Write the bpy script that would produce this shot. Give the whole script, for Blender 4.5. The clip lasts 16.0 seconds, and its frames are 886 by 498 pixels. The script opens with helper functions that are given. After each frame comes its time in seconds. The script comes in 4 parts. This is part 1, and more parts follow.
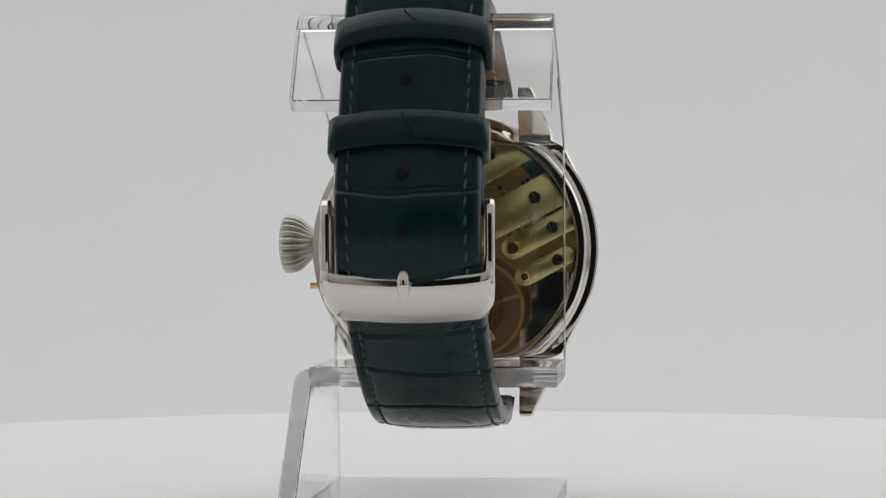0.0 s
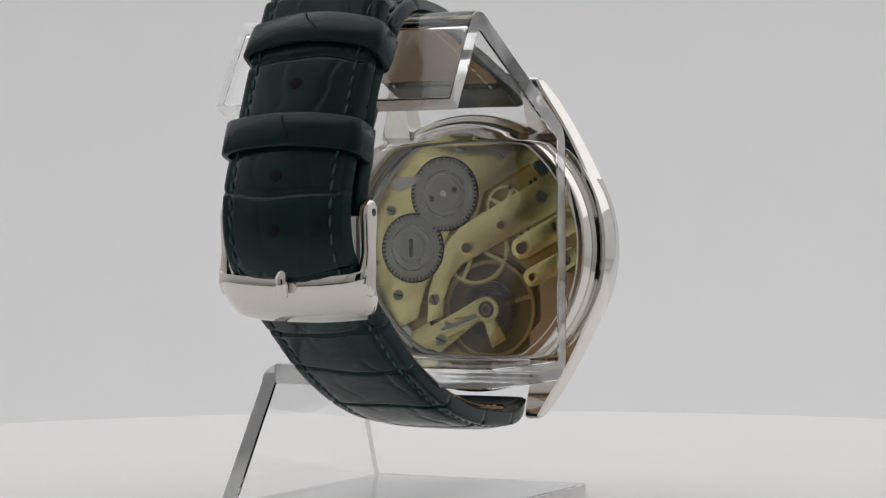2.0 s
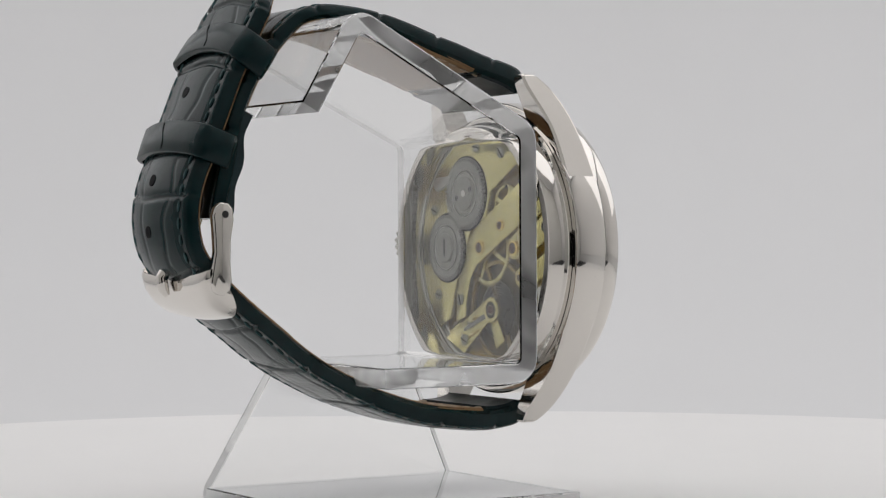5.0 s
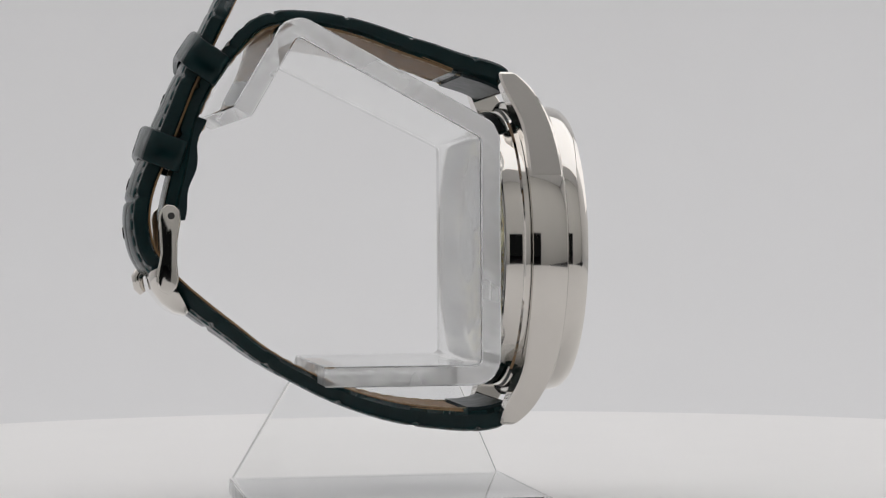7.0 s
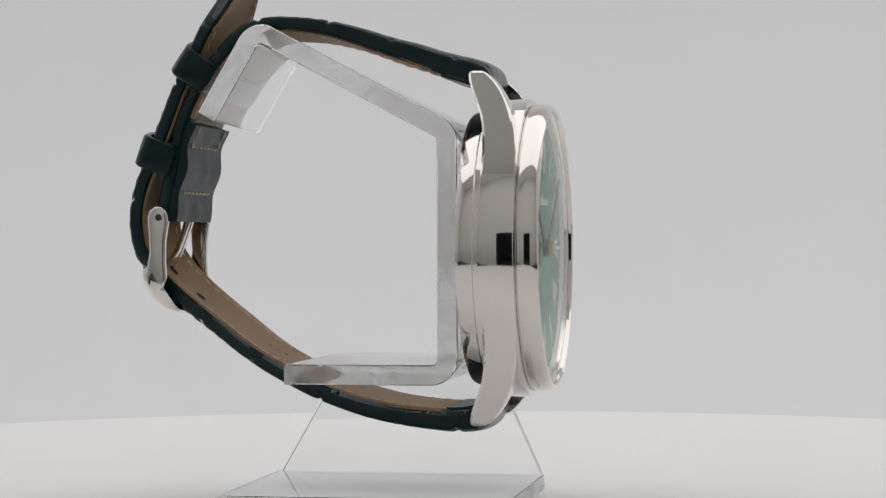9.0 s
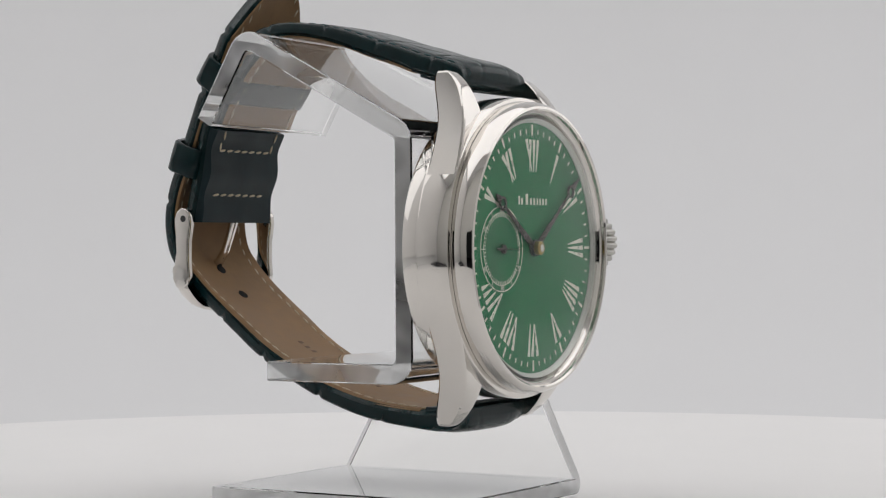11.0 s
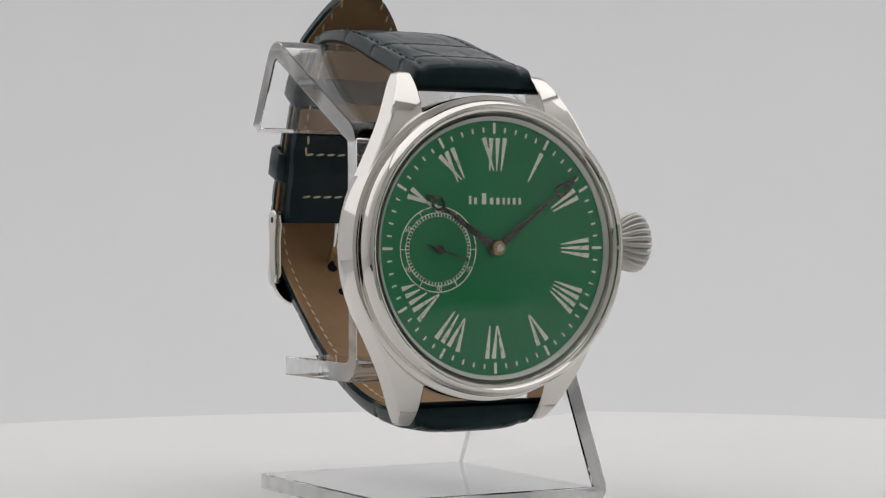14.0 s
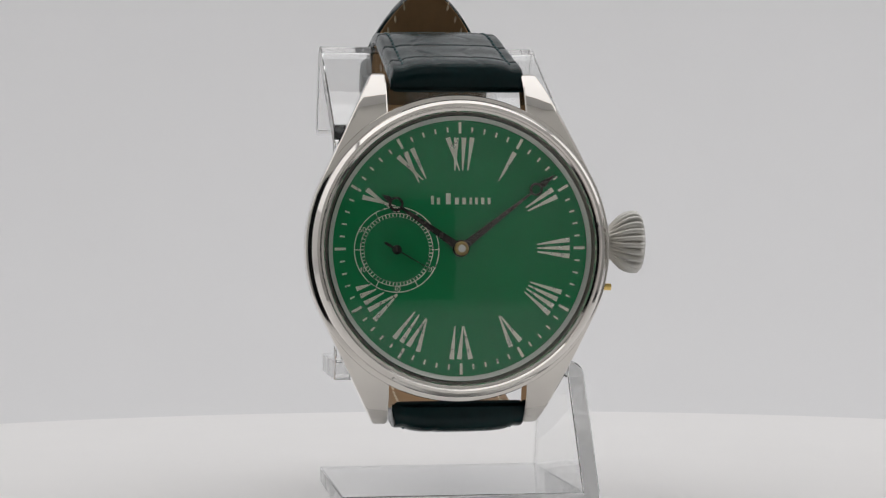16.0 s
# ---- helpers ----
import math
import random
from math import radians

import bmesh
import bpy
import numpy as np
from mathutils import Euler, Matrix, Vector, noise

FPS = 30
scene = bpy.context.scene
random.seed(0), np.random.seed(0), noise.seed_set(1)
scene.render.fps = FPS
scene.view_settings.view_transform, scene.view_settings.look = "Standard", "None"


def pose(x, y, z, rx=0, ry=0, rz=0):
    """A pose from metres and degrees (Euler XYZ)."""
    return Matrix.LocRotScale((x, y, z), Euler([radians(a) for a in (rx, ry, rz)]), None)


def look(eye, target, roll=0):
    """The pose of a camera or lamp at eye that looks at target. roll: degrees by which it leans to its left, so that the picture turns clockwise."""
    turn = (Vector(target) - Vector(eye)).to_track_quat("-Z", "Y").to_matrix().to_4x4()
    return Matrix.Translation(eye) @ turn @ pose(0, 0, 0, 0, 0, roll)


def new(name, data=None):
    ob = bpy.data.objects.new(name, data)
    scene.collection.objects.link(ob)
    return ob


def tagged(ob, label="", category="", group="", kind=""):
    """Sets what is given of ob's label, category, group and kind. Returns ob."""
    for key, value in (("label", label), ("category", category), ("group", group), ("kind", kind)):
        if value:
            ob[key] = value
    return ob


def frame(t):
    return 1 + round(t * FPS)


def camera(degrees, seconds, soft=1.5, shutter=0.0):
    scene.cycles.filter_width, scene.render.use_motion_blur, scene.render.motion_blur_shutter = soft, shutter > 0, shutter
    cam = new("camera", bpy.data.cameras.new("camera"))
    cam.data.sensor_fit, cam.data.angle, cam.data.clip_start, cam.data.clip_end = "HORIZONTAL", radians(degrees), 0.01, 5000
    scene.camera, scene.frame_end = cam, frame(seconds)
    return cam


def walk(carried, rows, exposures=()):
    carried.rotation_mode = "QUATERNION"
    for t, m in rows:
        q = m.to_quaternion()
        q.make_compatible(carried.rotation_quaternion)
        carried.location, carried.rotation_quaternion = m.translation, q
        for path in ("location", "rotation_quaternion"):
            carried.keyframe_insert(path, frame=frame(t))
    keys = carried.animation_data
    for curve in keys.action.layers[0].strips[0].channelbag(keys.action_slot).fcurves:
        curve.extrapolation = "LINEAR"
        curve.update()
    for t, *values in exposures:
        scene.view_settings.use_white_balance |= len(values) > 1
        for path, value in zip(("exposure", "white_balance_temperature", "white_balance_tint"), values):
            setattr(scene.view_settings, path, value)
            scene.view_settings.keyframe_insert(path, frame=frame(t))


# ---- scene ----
MM = 0.001
EYE_H = 0.0421            # lens height over the turntable top
AXIS = 0.350              # lens to turntable axis

# ---------------------------------------------------------------- camera
cam = camera(23.45, 16.0, soft=1.2)
EYE = Matrix.Translation((0, -AXIS, EYE_H)) @ pose(0, 0, 0, 90 - 0.082, 0, 0.136) @ pose(0, 0, 0, 0, 0, -0.28)
walk(cam, [(0.0, EYE), (16.0, EYE)], [(0.0, 0.0), (16.0, 0.0)])

# ---------------------------------------------------------------- light
scene.cycles.caustics_refractive = True
scene.cycles.max_bounces, scene.cycles.transmission_bounces, scene.cycles.transparent_max_bounces = 20, 20, 20
world = bpy.data.worlds.new("studio")
scene.world = world
world.use_nodes = True
world.node_tree.nodes["Background"].inputs[0].default_value = (0.9, 0.95, 1.0, 1)
world.node_tree.nodes["Background"].inputs[1].default_value = 0.006


def area_lamp(name, m, sx, sy, watts, color, spread=180):
    data = bpy.data.lights.new(name, "AREA")
    data.shape, data.size, data.size_y, data.energy, data.color = "RECTANGLE", sx, sy, watts, color
    data.spread = radians(spread)
    ob = new(name, data)
    ob.matrix_world = m
    return ob


# diffused light from the tent roof; the two side panels are added, unseen fill
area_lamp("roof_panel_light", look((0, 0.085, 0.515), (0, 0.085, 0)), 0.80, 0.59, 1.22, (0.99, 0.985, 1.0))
area_lamp("side_fill_light", look((-0.404, 0.25, 0.24), (0, 0.25, 0.22)), 0.50, 0.46, 0.33, (0.99, 0.985, 1.0))
area_lamp("side_fill_light", look((0.404, 0.25, 0.24), (0, 0.25, 0.22)), 0.50, 0.46, 0.45, (0.99, 0.985, 1.0))


# ---------------------------------------------------------------- materials
def material(name, color, rough=0.5, metal=0.0, vary=0.08, scale=400.0, bump=0.0, bump_scale=2000.0, coat=0.0, rough_vary=0.05, spec=0.5):
    """Principled surface with two sizes of colour noise and a fine bump."""
    mat = bpy.data.materials.new(name)
    mat.use_nodes = True
    nt = mat.node_tree
    b = nt.nodes["Principled BSDF"]
    geo = nt.nodes.new("ShaderNodeTexCoord")
    n1 = nt.nodes.new("ShaderNodeTexNoise")
    n1.inputs["Scale"].default_value = scale
    n1.inputs["Detail"].default_value = 5
    n2 = nt.nodes.new("ShaderNodeTexNoise")
    n2.inputs["Scale"].default_value = scale * 0.13
    nt.links.new(geo.outputs["Object"], n1.inputs["Vector"])
    nt.links.new(geo.outputs["Object"], n2.inputs["Vector"])
    add = nt.nodes.new("ShaderNodeMath")
    nt.links.new(n1.outputs["Fac"], add.inputs[0])
    nt.links.new(n2.outputs["Fac"], add.inputs[1])
    ramp = nt.nodes.new("ShaderNodeMapRange")
    ramp.inputs["From Min"].default_value, ramp.inputs["From Max"].default_value = 0.6, 1.4
    nt.links.new(add.outputs[0], ramp.inputs["Value"])
    mix = nt.nodes.new("ShaderNodeMix")
    mix.data_type = "RGBA"
    lo = [c * (1 - vary) for c in color]
    hi = [min(1.0, c * (1 + vary)) for c in color]
    mix.inputs[6].default_value, mix.inputs[7].default_value = (*lo, 1), (*hi, 1)
    nt.links.new(ramp.outputs[0], mix.inputs[0])
    nt.links.new(mix.outputs[2], b.inputs["Base Color"])
    rr = nt.nodes.new("ShaderNodeMapRange")
    rr.inputs["From Min"].default_value, rr.inputs["From Max"].default_value = 0.3, 0.7
    rr.inputs["To Min"].default_value, rr.inputs["To Max"].default_value = max(0.0, rough - rough_vary), rough + rough_vary
    nt.links.new(n1.outputs["Fac"], rr.inputs["Value"])
    nt.links.new(rr.outputs[0], b.inputs["Roughness"])
    b.inputs["Metallic"].default_value = metal
    b.inputs["Specular IOR Level"].default_value = spec
    b.inputs["Coat Weight"].default_value = coat
    b.inputs["Coat Roughness"].default_value = 0.06
    if bump:
        n3 = nt.nodes.new("ShaderNodeTexNoise")
        n3.inputs["Scale"].default_value = bump_scale
        n3.inputs["Detail"].default_value = 4
        nt.links.new(geo.outputs["Object"], n3.inputs["Vector"])
        bp = nt.nodes.new("ShaderNodeBump")
        bp.inputs["Strength"].default_value = bump
        bp.inputs["Distance"].default_value = 0.00006
        nt.links.new(n3.outputs["Fac"], bp.inputs["Height"])
        nt.links.new(bp.outputs[0], b.inputs["Normal"])
    return mat


def glass(name, color, ior, rough=0.0, bump=0.0, stretch=(1, 1, 1), scale=300.0):
    mat = bpy.data.materials.new(name)
    mat.use_nodes = True
    nt = mat.node_tree
    nt.nodes.remove(nt.nodes["Principled BSDF"])
    gl = nt.nodes.new("ShaderNodeBsdfGlass")
    gl.inputs["Color"].default_value = (*color, 1)
    gl.inputs["IOR"].default_value = ior
    gl.inputs["Roughness"].default_value = rough
    nt.links.new(gl.outputs[0], nt.nodes["Material Output"].inputs["Surface"])
    if bump:
        tc = nt.nodes.new("ShaderNodeTexCoord")
        mp = nt.nodes.new("ShaderNodeMapping")
        mp.inputs["Scale"].default_value = stretch
        n = nt.nodes.new("ShaderNodeTexNoise")
        n.inputs["Scale"].default_value = scale
        n.inputs["Detail"].default_value = 3
        bp = nt.nodes.new("ShaderNodeBump")
        bp.inputs["Strength"].default_value = bump
        bp.inputs["Distance"].default_value = 0.0005
        nt.links.new(tc.outputs["Object"], mp.inputs[0])
        nt.links.new(mp.outputs[0], n.inputs["Vector"])
        nt.links.new(n.outputs["Fac"], bp.inputs["Height"])
        nt.links.new(bp.outputs[0], gl.inputs["Normal"])
    return mat


def pane(name, tint, f0=0.04, haze=0.0, streak=0.0):
    """Clear sheet: see-through with mirror gloss that grows at grazing angles; haze adds a white share in streaks,
    frosting plus painted edge light.
    """
    mat = bpy.data.materials.new(name)
    mat.use_nodes = True
    nt = mat.node_tree
    nt.nodes.remove(nt.nodes["Principled BSDF"])
    out = nt.nodes["Material Output"]
    tr = nt.nodes.new("ShaderNodeBsdfTransparent")
    tr.inputs["Color"].default_value = (*tint, 1)
    gl = nt.nodes.new("ShaderNodeBsdfGlossy")
    gl.inputs["Roughness"].default_value = 0.02 if not haze else 0.12
    lw = nt.nodes.new("ShaderNodeLayerWeight")
    lw.inputs["Blend"].default_value = 0.5
    pw = nt.nodes.new("ShaderNodeMath")
    pw.operation = "POWER"
    pw.inputs[1].default_value = 5.0
    nt.links.new(lw.outputs["Facing"], pw.inputs[0])
    ma = nt.nodes.new("ShaderNodeMath")
    ma.operation = "MULTIPLY_ADD"
    ma.inputs[1].default_value, ma.inputs[2].default_value = 0.55 * (1 - f0), f0
    nt.links.new(pw.outputs[0], ma.inputs[0])
    mix = nt.nodes.new("ShaderNodeMixShader")
    nt.links.new(ma.outputs[0], mix.inputs[0])
    nt.links.new(tr.outputs[0], mix.inputs[1])
    nt.links.new(gl.outputs[0], mix.inputs[2])
    last = mix
    if haze:
        df = nt.nodes.new("ShaderNodeBsdfTranslucent")
        df.inputs["Color"].default_value = (0.97, 0.97, 0.97, 1)
        d2 = nt.nodes.new("ShaderNodeBsdfDiffuse")
        d2.inputs["Color"].default_value = (0.97, 0.97, 0.97, 1)
        m0 = nt.nodes.new("ShaderNodeMixShader")
        m0.inputs[0].default_value = 0.5
        nt.links.new(df.outputs[0], m0.inputs[1])
        nt.links.new(d2.outputs[0], m0.inputs[2])
        tc = nt.nodes.new("ShaderNodeTexCoord")
        n = nt.nodes.new("ShaderNodeTexNoise")
        n.inputs["Scale"].default_value = 70.0
        n.inputs["Detail"].default_value = 2
        n.inputs["Distortion"].default_value = 0.6
        nt.links.new(tc.outputs["Object"], n.inputs["Vector"])
        mr = nt.nodes.new("ShaderNodeMapRange")
        mr.inputs["From Min"].default_value, mr.inputs["From Max"].default_value = 0.38, 0.62
        mr.inputs["To Min"].default_value, mr.inputs["To Max"].default_value = max(0.0, haze - streak), min(1.0, haze + streak)
        nt.links.new(n.outputs["Fac"], mr.inputs["Value"])
        m2 = nt.nodes.new("ShaderNodeMixShader")
        nt.links.new(mr.outputs[0], m2.inputs[0])
        nt.links.new(mix.outputs[0], m2.inputs[1])
        nt.links.new(m0.outputs[0], m2.inputs[2])
        last = m2
    nt.links.new(last.outputs[0], out.inputs["Surface"])
    return mat


STEEL = material("polished_steel", (0.74, 0.71, 0.67), 0.06, 1.0, 0.02, 300, rough_vary=0.02)
SATIN = material("satin_steel", (0.50, 0.49, 0.46), 0.36, 1.0, 0.06, 900, bump=0.1)
WHEEL = material("grey_steel_wheel", (0.33, 0.32, 0.30), 0.32, 1.0, 0.12, 500, bump=0.08)
SCREW = material("dark_screw_steel", (0.27, 0.26, 0.24), 0.22, 1.0, 0.15, 1500)
# near-black: shade of slots and small holes by colour; also engraved marks
SLOT = material("slot_shadow_steel", (0.05, 0.05, 0.05), 0.6, 0.5, 0.1, 1500)
GILT = material("gilt_brass", (0.72, 0.63, 0.30), 0.25, 1.0, 0.03, 350, bump=0.01, bump_scale=3000, rough_vary=0.02)
# darker gilt: recess shade put into the sunken plate's colour; also small dark parts
GILT_DARK = material("dark_recess_gilt", (0.46, 0.33, 0.13), 0.34, 1.0, 0.22, 300, bump=0.12)
GOLD = material("yellow_gold", (0.85, 0.62, 0.22), 0.2, 1.0, 0.06, 600)
JEWEL = material("ruby_jewel", (0.10, 0.035, 0.03), 0.12, 0.0, 0.1, 900)
WELL_SHADE = material("brown_gilt_shaded", (0.17, 0.13, 0.065), 0.42, 0.7, 0.3, 260, bump=0.1)
# near-black, little gloss: shade of holes, gaps and creases as a colour
SHADE_BLACK = material("hole_shade_black", (0.010, 0.010, 0.011), 0.6, 0.0, 0.2, 300, spec=0.08)
DIAL = material("green_lacquer", (0.006, 0.200, 0.070), 0.35, 0.0, 0.05, 250, coat=0.12, spec=0.25)
SUBDIAL = material("green_lacquer_recess", (0.005, 0.185, 0.064), 0.32, 0.0, 0.05, 250, coat=0.12, spec=0.25)
PRINT = material("pale_gold_print", (0.93, 0.90, 0.80), 0.30, 0.85, 0.04, 900)
RING = material("matte_steel_ring", (0.66, 0.65, 0.62), 0.5, 0.9, 0.04, 900)
HAND = material("dark_steel_hand", (0.085, 0.075, 0.07), 0.25, 0.8, 0.15, 900)
LEATHER = material("teal_leather", (0.0026, 0.0165, 0.0182), 0.22, 0.0, 0.22, 700, bump=0.04, bump_scale=1800, rough_vary=0.04, spec=0.22)
LEATHER_IN = material("teal_leather_turned", (0.010, 0.022, 0.026), 0.36, 0.0, 0.3, 450, bump=0.10, bump_scale=1400, spec=0.2)
LINING = material("tan_lining", (0.31, 0.185, 0.090), 0.5, 0.0, 0.14, 500, bump=0.2, bump_scale=2200, spec=0.25)
TEAL_THREAD = material("teal_thread", (0.020, 0.066, 0.070), 0.6, 0.0, 0.2, 2000, bump=0.3, bump_scale=6000)
CREAM_THREAD = material("cream_thread", (0.62, 0.52, 0.38), 0.65, 0.0, 0.15, 2000, bump=0.3, bump_scale=6000)
STAMP = material("debossed_stamp", (0.16, 0.085, 0.04), 0.6, 0.0, 0.2, 900)
ACRYLIC = glass("clear_acrylic", (0.995, 0.997, 0.996), 1.49, 0.0)
# cut edges: part frosting, part white added to make them look lit
ACRYLIC_EDGE = pane("lightened_cut_acrylic", (0.99, 0.993, 0.992), 0.05, 0.42, 0.2)
# foot edges whitened further, in place of light carried inside the sheet
FOOT_EDGE = pane("lightened_foot_acrylic", (0.99, 0.993, 0.992), 0.05, 0.70, 0.2)
ACRYLIC_BEND = glass("heat_bent_acrylic", (0.995, 0.997, 0.996), 1.49, 0.0, 0.06, (1, 1, 1), 160)
CRYSTAL = pane("watch_glass", (0.985, 0.995, 0.99), 0.028)
WHITE = material("white_turntable", (0.885, 0.875, 0.865), 0.6, 0.0, 0.015, 60, bump=0.02, bump_scale=800)
FABRIC = material("white_tent_fabric", (0.88, 0.88, 0.88), 0.9, 0.0, 0.015, 8, bump=0.04, bump_scale=900, spec=0.1)
SHEET = material("backdrop_paper", (0.815, 0.815, 0.82), 0.9, 0.0, 0.015, 8, bump=0.03, bump_scale=900, spec=0.1)
GREYCLOTH = material("grey_front_cloth", (0.62, 0.615, 0.59), 0.9, 0.0, 0.03, 8, bump=0.04, bump_scale=900, spec=0.1)
DARKWALL = material("dim_room_paint", (0.055, 0.055, 0.06), 0.8, 0.0, 0.1, 2, spec=0.1)


# ---------------------------------------------------------------- mesh helpers
def part(name, bm, mat, parent, label="", smooth=None):
    """Links a bmesh, or (verts, faces), as one mesh object under a thing or part."""
    me = bpy.data.meshes.new(name)
    if isinstance(bm, tuple):
        me.from_pydata([tuple(v) for v in bm[0]], [], [tuple(f) for f in bm[1]])
        me.update()
    else:
        bmesh.ops.recalc_face_normals(bm, faces=bm.faces[:])
        bm.to_mesh(me)
        bm.free()
    for m in (mat if isinstance(mat, (list, tuple)) else [mat]):
        me.materials.append(m)
    if smooth is not None:
        me.shade_smooth()
        if smooth < 180:
            me.set_sharp_from_angle(angle=radians(smooth))
    ob = new(name, me)
    ob.parent = parent
    if label:
        tagged(ob, label)
    return ob


def thing(name, label, category, group="", kind=""):
    return tagged(new(name), label, category, group, kind)


def W(p):
    """Millimetres about the axis, heights from the lens level, to metres over the turntable."""
    return Vector((p[0] * MM, p[1] * MM, p[2] * MM + EYE_H))


def prism(poly, axis, a, b, bevel=0.0, segs=2):
    """A flat outline pushed from a to b along an axis; outline coordinates are the two other axes in order."""
    bm = bmesh.new()

    def at(q, c):
        return W((c, q[0], q[1])) if axis == "x" else W((q[0], c, q[1])) if axis == "y" else W((q[0], q[1], c))
    lo = [bm.verts.new(at(q, a)) for q in poly]
    hi = [bm.verts.new(at(q, b)) for q in poly]
    bm.faces.new(lo)
    bm.faces.new(hi[::-1])
    n = len(poly)
    for i in range(n):
        bm.faces.new((lo[i], hi[i], hi[(i + 1) % n], lo[(i + 1) % n]))
    bmesh.ops.recalc_face_normals(bm, faces=bm.faces[:])
    if bevel:
        edges = [e for e in bm.edges if len(e.link_faces) == 2 and e.calc_face_angle() > 0.6]
        bmesh.ops.bevel(bm, geom=edges, offset=bevel * MM, segments=segs, affect="EDGES", profile=0.5, clamp_overlap=True)
    return bm


def lathe(profile, center, axis="y", segs=96, closed=True, ripple=None):
    """Turns (radius, along) pairs about an axis through center."""
    verts, faces = [], []
    n = len(profile)
    for i in range(segs):
        a = 2 * math.pi * i / segs
        for k, (r, y) in enumerate(profile):
            rr = r + (ripple(a, k) if ripple else 0)
            c, s = rr * math.cos(a), rr * math.sin(a)
            verts.append(W((center[0] + c, y, center[2] + s)) if axis == "y" else W((y, center[1] + c, center[2] + s)))
    for i in range(segs):
        j = (i + 1) % segs
        for k in range(n if closed else n - 1):
            l = (k + 1) % n
            faces.append((i * n + k, j * n + k, j * n + l, i * n + l))
    bm = bmesh.new()
    vs = [bm.verts.new(v) for v in verts]
    for f in faces:
        bm.faces.new([vs[q] for q in f])
    bmesh.ops.remove_doubles(bm, verts=bm.verts[:], dist=1e-7)
    return bm


def disc(r, y0, y1, center, segs=48, bevel=0.0):
    prof = [(0.0, y0), (r - bevel, y0), (r, y0 + math.copysign(bevel, y1 - y0)), (r, y1), (0.0, y1)]
    return lathe(prof, center, segs=segs, closed=False)


def box_bm(lo, hi, bevel=0.0):
    bm = bmesh.new()
    bmesh.ops.create_cube(bm, size=1.0)
    for v in bm.verts:
        v.co = Vector([lo[i] + (v.co[i] + 0.5) * (hi[i] - lo[i]) for i in range(3)])
    if bevel:
        bmesh.ops.bevel(bm, geom=bm.edges[:], offset=bevel, segments=2, affect="EDGES", profile=0.5)
    return bm


def smooth_path(pts, step):
    """A Catmull-Rom line through pts, sampled evenly."""
    P = [np.array(p, float) for p in pts]
    P = [2 * P[0] - P[1]] + P + [2 * P[-1] - P[-2]]
    out = []
    for i in range(1, len(P) - 2):
        for u in np.linspace(0, 1, 24, endpoint=False):
            a, b, c, d = P[i - 1:i + 3]
            out.append(0.5 * (2 * b + (c - a) * u + (2 * a - 5 * b + 4 * c - d) * u ** 2 + (3 * b - a - 3 * c + d) * u ** 3))
    out.append(P[-2])
    out = np.array(out)
    s = np.concatenate([[0], np.cumsum(np.linalg.norm(np.diff(out, axis=0), axis=1))])
    n = max(2, int(s[-1] / step))
    ss = np.linspace(0, s[-1], n + 1)
    return np.stack([np.interp(ss, s, out[:, k]) for k in range(out.shape[1])], 1), ss


def tube(path, radius, segs=10, flat=1.0):
    """A round rod along 3D points in millimetres; radius may be a list."""
    P = [Vector(p) for p in path]
    bm = bmesh.new()
    rings = []
    up = Vector((1, 0, 0))
    for i, p in enumerate(P):
        t = (P[min(i + 1, len(P) - 1)] - P[max(i - 1, 0)]).normalized()
        n = (up - t * up.dot(t)).normalized()
        b = t.cross(n)
        r = radius[i] if isinstance(radius, (list, tuple)) else radius
        rings.append([bm.verts.new(W(p + n * (r * math.cos(2 * math.pi * k / segs)) + b * (r * flat * math.sin(2 * math.pi * k / segs)))) for k in range(segs)])
    for a, b in zip(rings, rings[1:]):
        for k in range(segs):
            bm.faces.new((a[k], a[(k + 1) % segs], b[(k + 1) % segs], b[k]))
    bm.faces.new(rings[0][::-1])
    bm.faces.new(rings[-1])
    return bm


# ---------------------------------------------------------------- the light tent and the room round it
def slab(name, lo, hi, mat, label="", category="", kind="structure"):
    return tagged(part(name, box_bm(lo, hi), mat, None), label, category, "", kind)


